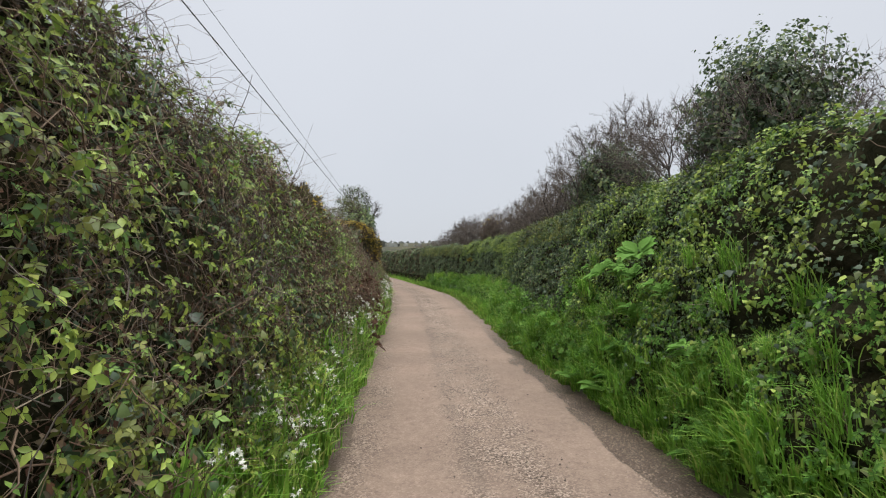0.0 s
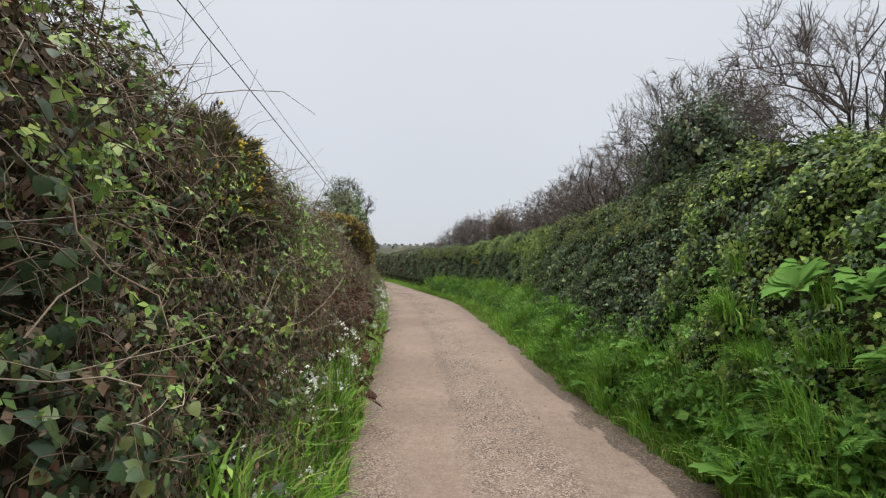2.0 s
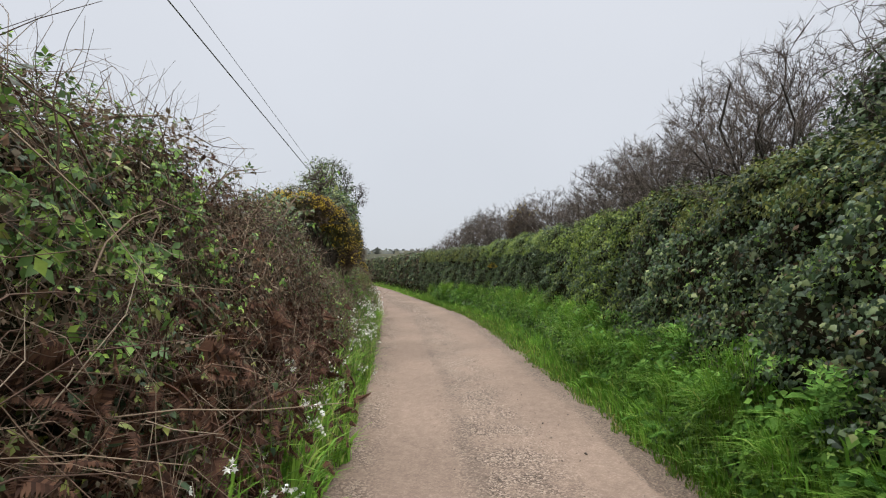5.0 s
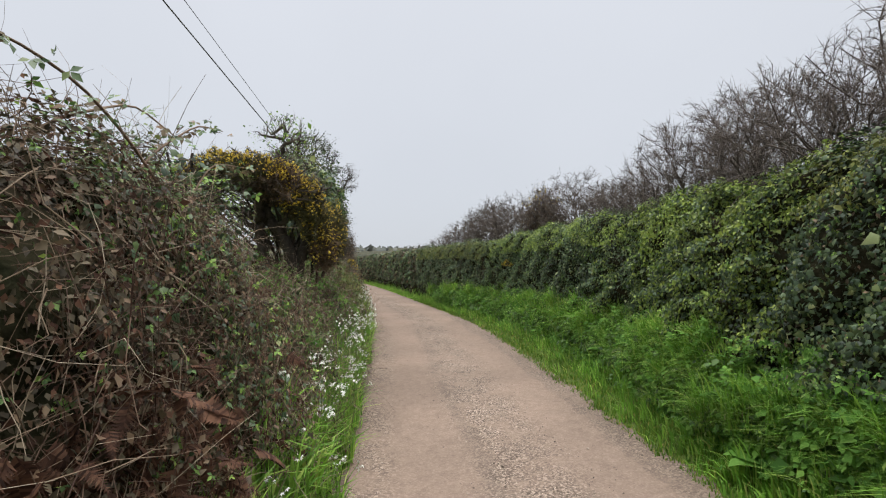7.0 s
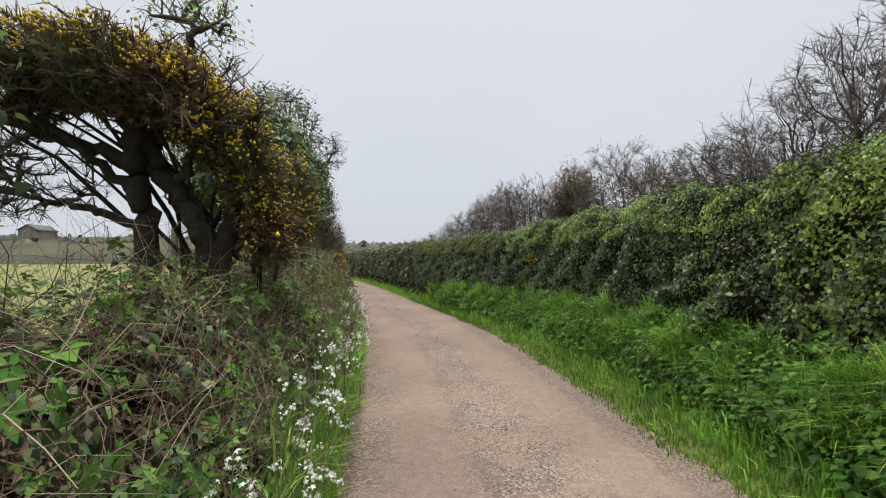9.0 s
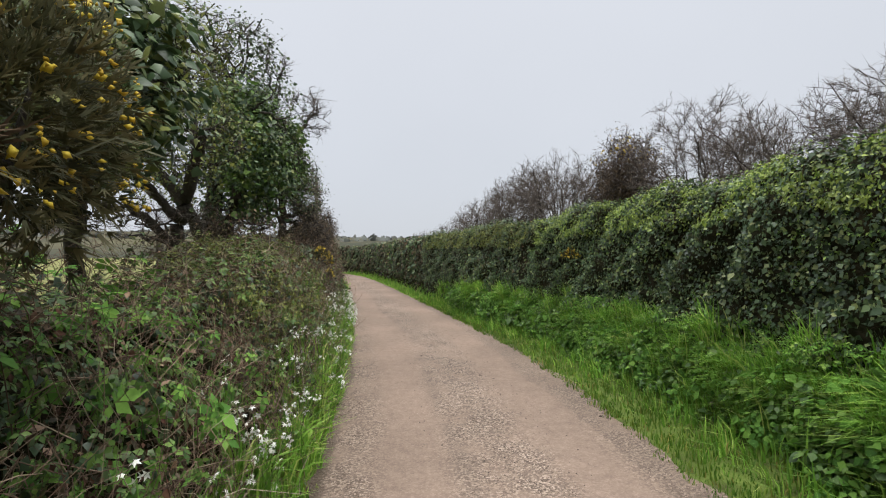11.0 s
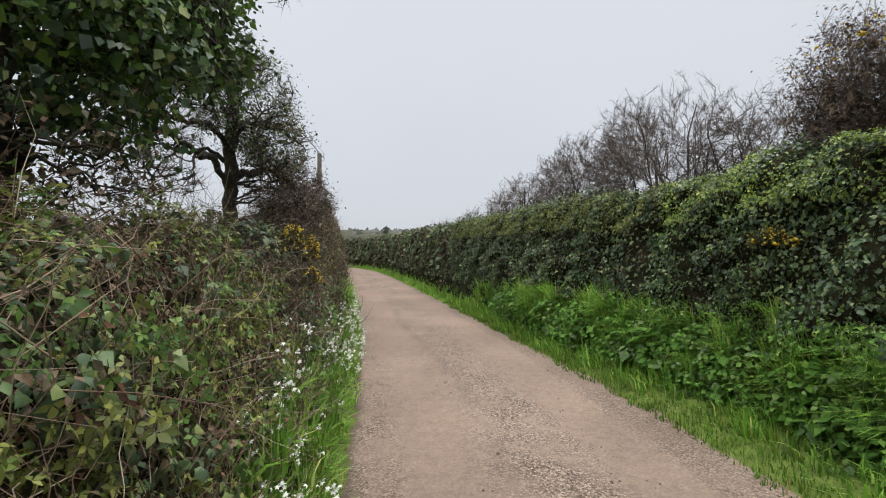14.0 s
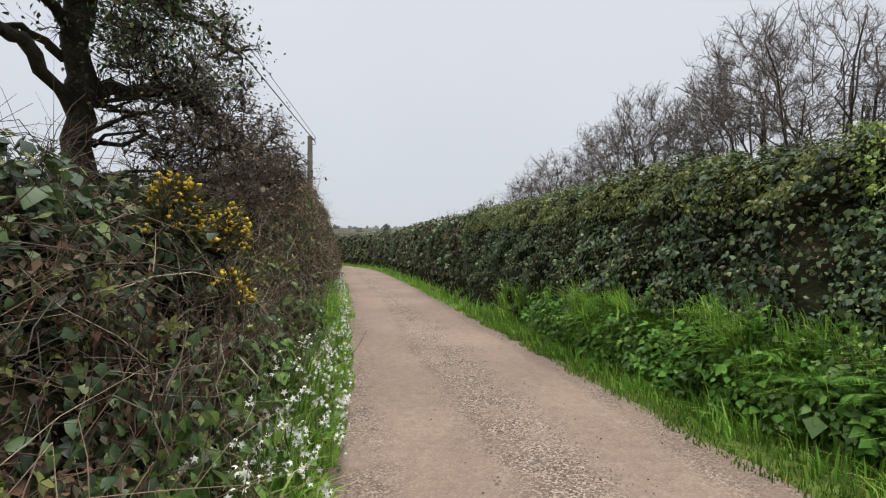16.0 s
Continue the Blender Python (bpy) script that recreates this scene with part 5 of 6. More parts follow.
def arching_gorse():
    """Old gorse draped over the hawthorn: a row of spiny cushions that arches over and hangs down towards the lane."""
    r = np.random.default_rng(421)
    root = thing("arching_gorse", -1.7, 14.5, 2.3, "arching old gorse thick with yellow flowers, draped over a hawthorn", "bush")
    o = np.array((-1.7, 14.5, 2.3))
    lumps = [((-2.72, 14.5, 2.52), (0.24, 0.34, 0.15)), ((-2.42, 14.45, 2.62), (0.30, 0.40, 0.19)), ((-2.1, 14.4, 2.58), (0.30, 0.42, 0.21)), ((-1.82, 14.5, 2.50), (0.27, 0.45, 0.23)),
             ((-1.62, 14.75, 2.34), (0.21, 0.46, 0.26)), ((-1.48, 14.9, 2.08), (0.16, 0.42, 0.30)), ((-1.42, 15.0, 1.80), (0.14, 0.38, 0.28)), ((-1.42, 15.5, 2.0), (0.18, 0.45, 0.40))]
    for i, (c, q) in enumerate(lumps):
        q = np.array(q)
        n = int(34000 * (q[0] * q[1] * q[2]) ** 0.667)
        d = unit(r.normal(0, 1, (n, 3)))
        p = d * q * ((1 + 0.2 * wave(d[:, 0] * 2 + d[:, 2], d[:, 1] * 2, 421 + i, 1.0)) * r.uniform(0.15, 1.0, n) ** 0.5)[:, None]
        tip = unit(d + r.normal(0, 0.5, p.shape) + (0, 0, 0.25))
        v, f = scatter(SPINE, p + c - o, unit(np.cross(tip, r.normal(0, 1, p.shape))), tip, r.lognormal(0, 0.3, n) * 0.062)
        part("spine_mass", v, f, M_GORSE if i % 3 else M_GORSEDRY, root, kind="stuff")
        m = int((6500 if i < 5 else 3000) * (q[0] * q[1] * q[2]) ** 0.667)
        d = unit(r.normal(0, 1, (m, 3)) + (0.25, -0.3, 0.5 if i < 5 else 0.0))
        p = d * q * (1 + 0.2 * wave(d[:, 0] * 2 + d[:, 2], d[:, 1] * 2, 421 + i, 1.0))[:, None] * 1.02
        ok = (d[:, 2] > (0.05 if i < 4 else -0.6)) & (wave(p[:, 0] + p[:, 2] + i, p[:, 1] * 1.3, 428, 0.3) > -0.25)
        d, p = d[ok], p[ok]
        c4 = np.repeat(p, 3, 0) + r.normal(0, 0.013, (len(p) * 3, 3))
        tip = unit(np.repeat(d, 3, 0) + r.normal(0, 0.6, c4.shape))
        v, f = scatter(BLOOM, c4 + c - o, unit(np.cross(tip, r.normal(0, 1, c4.shape))), tip, r.lognormal(0, 0.25, len(c4)) * 0.021)
        part("bloom", v, f, M_YELLOW, root, kind="stuff")
    k = np.linspace(0, 1, 7)[None, :, None]
    ends_ = np.concatenate([np.array(c) + r.normal(0, 0.5, (3, 3)) * q for c, q in lumps]) - o
    foot = np.array((-1.75, 15.0, 1.5)) - o + r.normal(0, 0.22, ends_.shape)
    top = (foot + ends_) / 2 + (0, 0, 0.25)
    path = foot[:, None] * (1 - k) ** 2 + 2 * top[:, None] * k * (1 - k) + ends_[:, None] * k ** 2 + r.normal(0, 0.02, (len(foot), 7, 3)) * k * 2
    part("branch_frame", *tubes(path, np.linspace(0.02, 0.004, 7)[None].repeat(len(foot), 0), 5), M_BARK, root, kind="stuff")


arching_gorse()
gorse_mass("gorse_bush", (-1.36, 5.55, 2.0), (0.36, 0.72, 0.66), 11000, 620, 431, "dark gorse bush with scattered yellow flowers in the hedge", lambda u: u[:, 2] > -0.2)
for c_, r_, k_ in (((-2.08, 22.8, 1.60), (0.10, 0.14, 0.24), 436), ((-2.06, 23.2, 1.52), (0.12, 0.12, 0.22), 437), ((-1.98, 23.1, 1.25), (0.08, 0.16, 0.14), 438)):
    gorse_mass("gorse_sprig", c_, r_, 300, 190, k_, "upright sprig of bright yellow gorse flowers on the bank", None, 0.85)
gorse_mass("gorse_sprig", (2.42, 22.66, 1.62), (0.16, 0.22, 0.16), 400, 200, 441, "sprig of yellow gorse flowers in the clipped hedge")

# trees on the left-hand bank beyond the gorse
def low_of(x0, x1, y0, y1, z0, z1):
    return lambda p: (p[:, 0] > x0) & (p[:, 0] < x1) & (p[:, 1] > y0) & (p[:, 1] < y1) & (p[:, 2] > z0) & (p[:, 2] < z1)


# ivy-hung elder close to the gorse
tree, ends = bank_tree("ivy_hung_elder", (-2.35, 17.1, 0.6), [
    (0.06, 0.03, (-2.35, 17.1, 0.6), (-2.38, 17.1, 1.5), (-2.3, 17.05, 2.1), (-2.15, 17.0, 2.7), (-2.1, 17.0, 3.3)),
    (0.03, 0.012, (-2.33, 17.1, 1.9), (-2.6, 17.3, 2.3), (-2.9, 17.5, 2.5))],
    [((-2.2, 17.0, 2.75), (0.52, 0.65, 0.6)), ((-2.0, 16.6, 2.45), (0.32, 0.45, 0.4)), ((-2.6, 17.3, 2.4), (0.5, 0.5, 0.35))], (24, 90, 520, 2600), 551, "bank elder hung with pale ivy leaves and bare twigs", 0.014, (0.05, 0.16))
ivy_on(tree, ends, 5200, 0.060, 552, low_of(-3.2, -1.5, 15, 19, 2.05, 4), None, 0.08, IVY_SMALL)
ivy_on(tree, ends, 1500, 0.055, 553, low_of(-3.2, -1.5, 15, 19, 2.1, 4), M_IVYOLIVE, 0.07, IVY_SMALL, "pale_foliage")
# leafy thicket that tops the withered hedge
tree, ends = bank_tree("bramble_thicket", (-1.95, 12.75, 0.6), [
    (0.022, 0.010, (-1.95, 12.75, 0.6), (-1.95, 12.75, 1.5), (-1.9, 12.7, 2.0), (-1.95, 12.6, 2.4)),
    (0.016, 0.008, (-2.1, 12.95, 0.8), (-2.1, 13.0, 1.6), (-2.2, 13.1, 2.2)),
    (0.016, 0.008, (-1.85, 12.3, 0.8), (-1.85, 12.3, 1.6), (-1.9, 12.2, 2.3))],
    [((-1.95, 12.8, 1.95), (0.36, 0.6, 0.42)), ((-2.1, 12.2, 2.15), (0.32, 0.5, 0.36)), ((-2.2, 13.1, 2.05), (0.3, 0.3, 0.3))], (22, 80, 360, 1300), 571, "leafy thicket of bramble and thorn twigs against the sky", 0.009, (0.06, 0.18), 0.0026, category="shrub")
ivy_on(tree, ends, 1300, 0.040, 572, low_of(-3, -1, 11, 14, 1.5, 3), None, 0.07, IVY_SMALL)
ivy_on(tree, ends, 500, 0.055, 573, low_of(-3, -1, 11, 14, 1.5, 3), M_BRAMBLE, 0.07, TRIO, "young_foliage")
# ivy shrubs that top the bank
for c_, q_, k_ in (((-2.4, 22.3, 1.45), (0.30, 0.36, 0.34), 561), ((-2.35, 22.9, 1.45), (0.26, 0.3, 0.32), 566)):
    tree, ends = bank_tree("ivy_shrub", (c_[0], c_[1], 0.6), [(0.03, 0.015, (c_[0], c_[1], 0.6), (c_[0], c_[1], 1.3), (c_[0] + 0.05, c_[1], 1.8))], [(c_, q_)], (12, 40, 160, 500), k_, "dark ivy shrub standing up out of the bank", 0.010, (0.05, 0.14), category="shrub")
    ivy_on(tree, ends, 2200, 0.042, k_ + 1, lambda p: p[:, 2] > 1.2, None, 0.06, IVY_SMALL)
# crooked thorn with moss-green young growth
tree, ends = bank_tree("crooked_bank_tree", (-2.75, 19.0, 0.6), [
    (0.07, 0.05, (-2.75, 19.0, 0.6), (-2.8, 19.0, 1.3), (-2.68, 18.95, 1.9), (-2.5, 18.8, 2.3), (-2.3, 18.6, 2.7)),
    (0.045, 0.018, (-2.72, 19.0, 1.7), (-3.05, 18.9, 2.05), (-3.35, 18.7, 2.1), (-3.7, 18.6, 2.35)),
    (0.04, 0.016, (-2.66, 18.95, 1.95), (-2.8, 18.6, 2.3), (-3.1, 18.3, 2.45), (-3.3, 18.0, 2.7)),
    (0.035, 0.014, (-2.5, 18.8, 2.3), (-2.55, 19.0, 2.8), (-2.7, 19.1, 3.4), (-2.75, 19.2, 4.0))],
    [((-2.5, 18.8, 2.75), (0.55, 0.7, 0.5)), ((-3.2, 18.6, 2.6), (0.6, 0.7, 0.55)), ((-2.75, 19.1, 3.6), (0.6, 0.7, 0.6)), ((-3.5, 18.8, 3.3), (0.6, 0.7, 0.5)), ((-3.3, 18.6, 2.0), (0.5, 0.5, 0.2)), ((-2.6, 18.9, 1.85), (0.45, 0.8, 0.35))], (44, 180, 1000, 5200), 501, "bank thorn with crooked mossy limbs and sparse young leaves", 0.017, (0.05, 0.16), 0.0030)
ivy_on(tree, ends, 5600, 0.034, 502, low_of(-4, -1.5, 17, 21, 2.2, 5), M_IVYOLIVE, 0.06, KITE, "young_foliage")
ivy_on(tree, ends, 900, 0.040, 503, low_of(-2.9, -1.5, 17, 21, 2.2, 3.4), None, 0.09)
# large tree smothered in ivy
tree, ends = bank_tree("ivy_clad_tree", (-3.1, 20.8, 0.6), [
    (0.14, 0.09, (-3.1, 20.8, 0.6), (-3.1, 20.8, 1.5), (-3.14, 20.8, 2.2), (-3.05, 20.8, 3.0), (-2.9, 20.9, 4.0)),
    (0.10, 0.04, (-3.12, 20.8, 1.6), (-3.4, 20.6, 2.3), (-3.75, 20.4, 2.8), (-3.9, 20.3, 3.6)),
    (0.09, 0.04, (-3.1, 20.8, 1.8), (-2.85, 20.9, 2.4), (-2.6, 21.0, 3.1), (-2.4, 21.2, 3.9)),
    (0.08, 0.03, (-3.1, 20.8, 1.4), (-2.8, 20.5, 2.0), (-2.55, 20.3, 2.7), (-2.4, 20.2, 3.4)),
    (0.06, 0.02, (-3.12, 20.8, 1.9), (-3.5, 20.9, 2.2), (-3.9, 21.0, 2.3), (-4.3, 21.0, 2.7)),
    (0.05, 0.02, (-2.7, 21.0, 2.8), (-2.35, 21.5, 3.2), (-2.1, 21.9, 3.8))],
    [((-2.7, 20.7, 3.2), (0.75, 0.9, 0.9)), ((-2.45, 21.4, 3.0), (0.48, 0.75, 0.7)), ((-2.9, 20.9, 4.2), (0.85, 0.95, 0.75)), ((-2.2, 21.9, 3.9), (0.34, 0.5, 0.45)), ((-3.6, 20.6, 3.0), (0.55, 0.7, 0.7)), ((-3.7, 20.8, 2.3), (0.6, 0.5, 0.3)), ((-2.7, 20.6, 2.0), (0.55, 0.7, 0.35)), ((-2.05, 22.2, 4.0), (0.28, 0.5, 0.5))], (60, 260, 1300, 7000), 511, "large bank tree smothered in hanging dark green ivy", 0.02, (0.06, 0.2), 0.0030)
ivy_on(tree, ends, 12000, 0.046, 512, lambda p: (p[:, 0] > -3.0) & (p[:, 0] < -2.0 - 0.22 * (p[:, 2] - 2.3)) & ((p[:, 1] < 21.5) | (p[:, 2] > 2.7)) & (p[:, 2] > 2.15) & (p[:, 2] < 3.75) & (p[:, 1] < 22.1) & (wave(p[:, 0] + p[:, 2], p[:, 1], 515, 0.8) > -0.55), None, 0.10)
ivy_on(tree, ends, 7000, 0.048, 513, lambda p: (p[:, 0] > -2.9) & (p[:, 0] < -1.95 - 0.22 * (p[:, 2] - 2.3)) & ((p[:, 1] < 21.5) | (p[:, 2] > 2.7)) & (p[:, 2] > 2.1) & (p[:, 2] < 3.7) & (wave(p[:, 0], p[:, 1] + p[:, 2], 516, 0.6) > 0.1), M_IVYGREEN, 0.09, None, "fresh_foliage")
ivy_on(tree, ends, 1100, 0.036, 518, lambda p: (p[:, 0] > -3.2) & (p[:, 2] < 2.3) & (p[:, 1] < 21.3), M_DULL, 0.10, KITE, "withered_foliage")
ivy_on(tree, ends, 2600, 0.044, 519, lambda p: (p[:, 2] > 3.6) & (p[:, 0] < -2.3), None, 0.09, None, "ivy_foliage")
ivy_on(tree, ends, 1600, 0.040, 517, low_of(-4.5, -3.0, 19, 23, 2.3, 4.5), M_IVYOLIVE, 0.08, KITE, "young_foliage")
# wind-bent thorn whose crown slopes down along the hedge
tree, ends = bank_tree("wind_bent_thorn", (-2.95, 23.5, 0.6), [
    (0.085, 0.06, (-2.95, 23.5, 0.6), (-2.95, 23.5, 1.6), (-2.93, 23.45, 2.3), (-2.9, 23.4, 2.9), (-2.85, 23.4, 3.5)),
    (0.036, 0.012, (-2.93, 23.45, 2.2), (-2.98, 23.15, 2.5), (-3.0, 22.9, 2.45), (-3.15, 22.6, 2.62), (-3.1, 22.3, 2.55), (-3.3, 22.0, 2.8), (-3.4, 21.4, 2.8)),
    (0.032, 0.010, (-2.92, 23.45, 2.6), (-3.05, 23.2, 2.86), (-3.2, 23.0, 2.78), (-3.35, 22.7, 2.9), (-3.5, 22.6, 2.75), (-3.7, 22.4, 2.95)),
    (0.026, 0.008, (-2.92, 23.45, 2.45), (-3.1, 23.3, 2.62), (-3.3, 23.1, 2.5), (-3.5, 23.0, 2.65), (-3.75, 22.9, 2.55)),
    (0.026, 0.008, (-2.9, 23.4, 2.95), (-3.05, 23.1, 3.2), (-3.2, 22.8, 3.1), (-3.35, 22.5, 3.3)),
    (0.05, 0.02, (-2.92, 23.45, 2.3), (-2.7, 23.9, 2.5), (-2.6, 24.4, 2.45), (-2.55, 25.0, 2.3)),
    (0.04, 0.016, (-2.88, 23.4, 2.9), (-2.6, 23.8, 3.0), (-2.45, 24.3, 2.9))],
    [((-2.75, 23.4, 3.15), (0.55, 0.62, 0.62)), ((-2.62, 24.1, 2.8), (0.40, 0.65, 0.42)), ((-2.55, 24.9, 2.42), (0.34, 0.7, 0.34)), ((-2.5, 25.7, 2.25), (0.28, 0.7, 0.30)), ((-3.3, 22.7, 2.85), (0.5, 0.65, 0.42)), ((-2.65, 24.2, 2.1), (0.3, 0.8, 0.35)), ((-3.1, 22.4, 2.2), (0.35, 0.5, 0.22)), ((-2.35, 24.0, 1.95), (0.3, 0.8, 0.4)), ((-2.6, 23.7, 2.4), (0.35, 0.5, 0.4))], (80, 380, 2000, 13500), 521, "wind-bent thorn with black crooked limbs and a dense sloping crown", 0.017, (0.05, 0.16), 0.0030, 0.02)
ivy_on(tree, ends, 5500, 0.028, 522, low_of(-3.1, -1.5, 22.9, 24.4, 2.45, 4), M_IVY, 0.07, KITE, "small_foliage")
ivy_on(tree, ends, 6000, 0.028, 523, low_of(-3.2, -1.5, 23.3, 27, 1.6, 3.2), M_DULL, 0.07, KITE, "withered_foliage")


# ---------------------------------------------------------------- pole, wires
def utility_pole(x, y, z0, top):
    root = thing("utility_pole", x, y, z0, "grey weathered wooden pole carrying two cables", "pole")
    h = top - z0
    v, f = tubes([[(0, 0, -0.3), (0, 0, h * 0.5), (0.01, 0, h)]], [[0.12, 0.105, 0.09]], 12)
    shaft = part("shaft", v, f, M_POLE, root, smooth=True)
    v, f = tubes([[(0, 0, h - 0.003), (0, 0, h + 0.02)]], [[0.095, 0.05]], 12)
    part("cap", v, f, M_POLE, shaft)
    for dz in (0.12, 0.3):
        v, f = tubes([[(0.09, 0, h - dz), (0.2, 0, h - dz), (0.2, 0, h - dz + 0.1)]], [[0.012, 0.012, 0.02]], 6)
        part("insulator", v, f, M_WIRE, shaft)


utility_pole(-5.44, 38.6, 0.8, 5.6)
utility_pole(-5.75, -14.0, 0.3, 9.9)


def cable(a, b, sag, radius, label):
    t = np.linspace(0, 1, 40)[:, None]
    p = np.array(a) * (1 - t) + np.array(b) * t - np.array((0, 0, sag)) * 4 * t * (1 - t)
    v, f = tubes([p], [np.full(40, radius)], 6)
    tagged(part("overhead_cable", v, f, M_WIRE), label, "cable")


cable((-5.24, 38.6, 5.4), (-5.75, -14, 9.75), 0.0, 0.016, "thick black overhead cable strung between wooden poles")
cable((-5.24, 38.6, 5.58), (-5.35, -14, 9.85), -0.25, 0.008, "thin overhead cable strung between wooden poles")


# ---------------------------------------------------------------- three-cornered leek along the left-hand verge
def leek_plants():
    """Clumps with strap leaves, a few stalks and drooping white bells. Four forms, then repeated."""
    forms = []
    for k in range(4):
        r = np.random.default_rng(600 + k)
        root = thing("wild_leek", 0, 0, -50, "wild leek with white bell flowers in the grass", "flower", "wild leeks along the verge")
        n = 9
        v, f = blades(r.normal(0, 0.025, n), r.normal(0, 0.025, n), np.zeros(n), r.uniform(0.2, 0.34, n), (0.25, 0), 610 + k, 0.0065, 3, 1.1)
        part("leaf_tuft", v, f, M_GRASS, root)
        for i in range(2 + k % 3):
            a, h = r.uniform(0, 6.28), r.uniform(0.24, 0.38)
            tipp = np.array((math.cos(a) * 0.07 + 0.05, math.sin(a) * 0.08, h))
            path = np.stack([np.zeros(3), tipp * (0.4, 0.4, 0.6), tipp])
            v, f = tubes([path], [[0.0035, 0.003, 0.0022]], 3)
            stalk = part("stalk", v, f, M_HERB, root)
            m = 5
            c = tipp + r.normal(0, 0.014, (m, 3)) - (0, 0, 0.01)
            down = unit(r.normal(0, 0.6, (m, 3)) + (0, 0, -0.5))
            v, f = scatter(STAR, c, down, unit(r.normal(0, 1, (m, 3))), r.uniform(0.022, 0.032, m))
            part("flower_head", v, f, M_PETAL, stalk)
        forms.append(root)
    r = np.random.default_rng(640)
    spots = []
    for s0, s1, n in ((1.6, 7.2, 95), (7.2, 12.0, 36), (12.0, 17.0, 80), (17.0, 25.5, 110)):
        spots += list(r.uniform(s0, s1, n))
    for i, s in enumerate(spots):
        z = r.triangular(0.05, 0.32, 0.85)
        p, _ = on_hedge(-1, np.array([s]), np.array([max(0.0, z - 0.1) / 2.3 * 0.62]), np.array([-0.02]))
        x, y = p[0, 0], p[0, 1]
        m = pose(float(x), float(y), z - 0.02, 0, 0, r.uniform(-50, 50)) @ Matrix.Scale(r.uniform(0.8, 1.15), 4)
        if i < 4:
            forms[i].matrix_basis = m
        else:
            copy_thing(forms[i % 4], m)


leek_plants()


def far_leeks():
    r = np.random.default_rng(650)
    n = 420
    s, off = r.uniform(23, 40, n), -r.uniform(1.32, 1.7, n)
    x, y = lane(s, off)
    p = np.repeat(np.stack([x, y, 0.2 + (-off - 1.2) * 0.9 + r.uniform(0, 0.2, n)], 1), 4, 0) + r.normal(0, 0.018, (n * 4, 3))
    v, f = scatter(STAR, p, unit(r.normal(0, 0.6, p.shape) + (0.3, -0.5, -0.2)), unit(r.normal(0, 1, p.shape)), np.full(len(p), 0.034))
    tagged(part("distant_leek_flowers", v, f, M_PETAL), "white wild leek flowers scattered along the far verge", "flower", kind="stuff")


far_leeks()


# ---------------------------------------------------------------- ferns and herbs at the foot of the right-hand hedge
def rosette(name, tmpl, count, size, mat, seed, label, category, rise, up=0.5):
    root = thing(name, 0, 0, -50, label, category, category + "s on the verge")
    r = np.random.default_rng(seed)
    for i in range(count):
        a = i * 6.283 / count + r.normal(0, 0.25)
        d = np.array([(math.cos(a), math.sin(a), up + r.normal(0, 0.32))])
        nrm = np.array([(-math.cos(a) * 0.5, -math.sin(a) * 0.5, 1.0)])
        base = np.array([(math.cos(a) * 0.03, math.sin(a) * 0.03, rise * r.uniform(0.2, 1.0))])
        v, f = scatter(tmpl, base, nrm, d, np.array([size * r.uniform(0.75, 1.2)]))
        part("frond" if tmpl is FERN else "leaf", v, f, mat, root)
    return root


def right_verge_plants():
    r = np.random.default_rng(700)
    kinds = [rosette("fern", FERN, 9, 0.34, M_HERB, 701, "green fern with arching fronds at the hedge foot", "fern", 0.05),
             rosette("fern", FERN, 8, 0.28, M_HERB, 702, "green fern with arching fronds at the hedge foot", "fern", 0.05, 0.8),
             rosette("nettle_clump", NETTLE, 16, 0.11, M_HERB, 703, "clump of fresh nettles at the hedge foot", "herb", 0.38, 0.2),
             rosette("dock_plant", BROAD, 8, 0.20, M_HERB, 704, "broad-leaved dock plant in the verge", "herb", 0.06, 0.9)]
    used = set()
    for i in range(170):
        s = r.uniform(3.0, 27.0)
        k = (0, 1, 2, 2, 3, 2)[int(r.integers(0, 6))]
        z = r.uniform(0.12, 0.75)
        p, _ = on_hedge(1, np.array([s]), np.array([max(0.0, z - 0.1) / 2.3 * 0.62]), np.array([-0.03]))
        x, y = p[0, 0], p[0, 1]
        m = pose(float(x), float(y), z - 0.03, 0, -25 if k < 2 else -10, 0) @ pose(0, 0, 0, 0, 0, r.uniform(0, 360)) @ Matrix.Scale(r.uniform(0.7, 1.25), 4)
        if k not in used:
            kinds[k].matrix_basis = m
            used.add(k)
        else:
            copy_thing(kinds[k], m)


right_verge_plants()


def left_verge_plants():
    r = np.random.default_rng(720)
    first = rosette("nettle_clump", NETTLE, 14, 0.12, M_BRAMBLE, 721, "clump of bright young nettles at the bank foot", "herb", 0.45, 0.2)
    for i, (s, off, z) in enumerate([(7.4, -1.62, 0.35), (7.8, -1.60, 0.30), (8.1, -1.62, 0.42), (12.9, -1.70, 0.6), (13.3, -1.66, 0.4), (13.8, -1.75, 0.75), (14.3, -1.66, 0.5), (14.7, -1.8, 0.85), (18.6, -1.66, 0.45), (22.6, -1.72, 0.4), (23.1, -1.72, 0.5), (22.2, -1.70, 0.6)]):
        x, y = lane(s, off)
        m = pose(float(x), float(y), z - 0.2, 0, 0, r.uniform(0, 360)) @ Matrix.Scale(r.uniform(0.8, 1.2), 4)
        if i == 0:
            first.matrix_basis = m
        else:
            copy_thing(first, m)


left_verge_plants()

arum = rosette("wild_arum", BROAD, 5, 0.20, M_IVYGREEN, 725, "wild arum with broad dark green leaves in the verge", "herb", 0.05, 0.8)
arum.matrix_basis = pose(-1.2, 13.8, 0.22)
copy_thing(arum, pose(-1.16, 13.45, 0.16, 0, 0, 70) @ Matrix.Scale(0.85, 4))


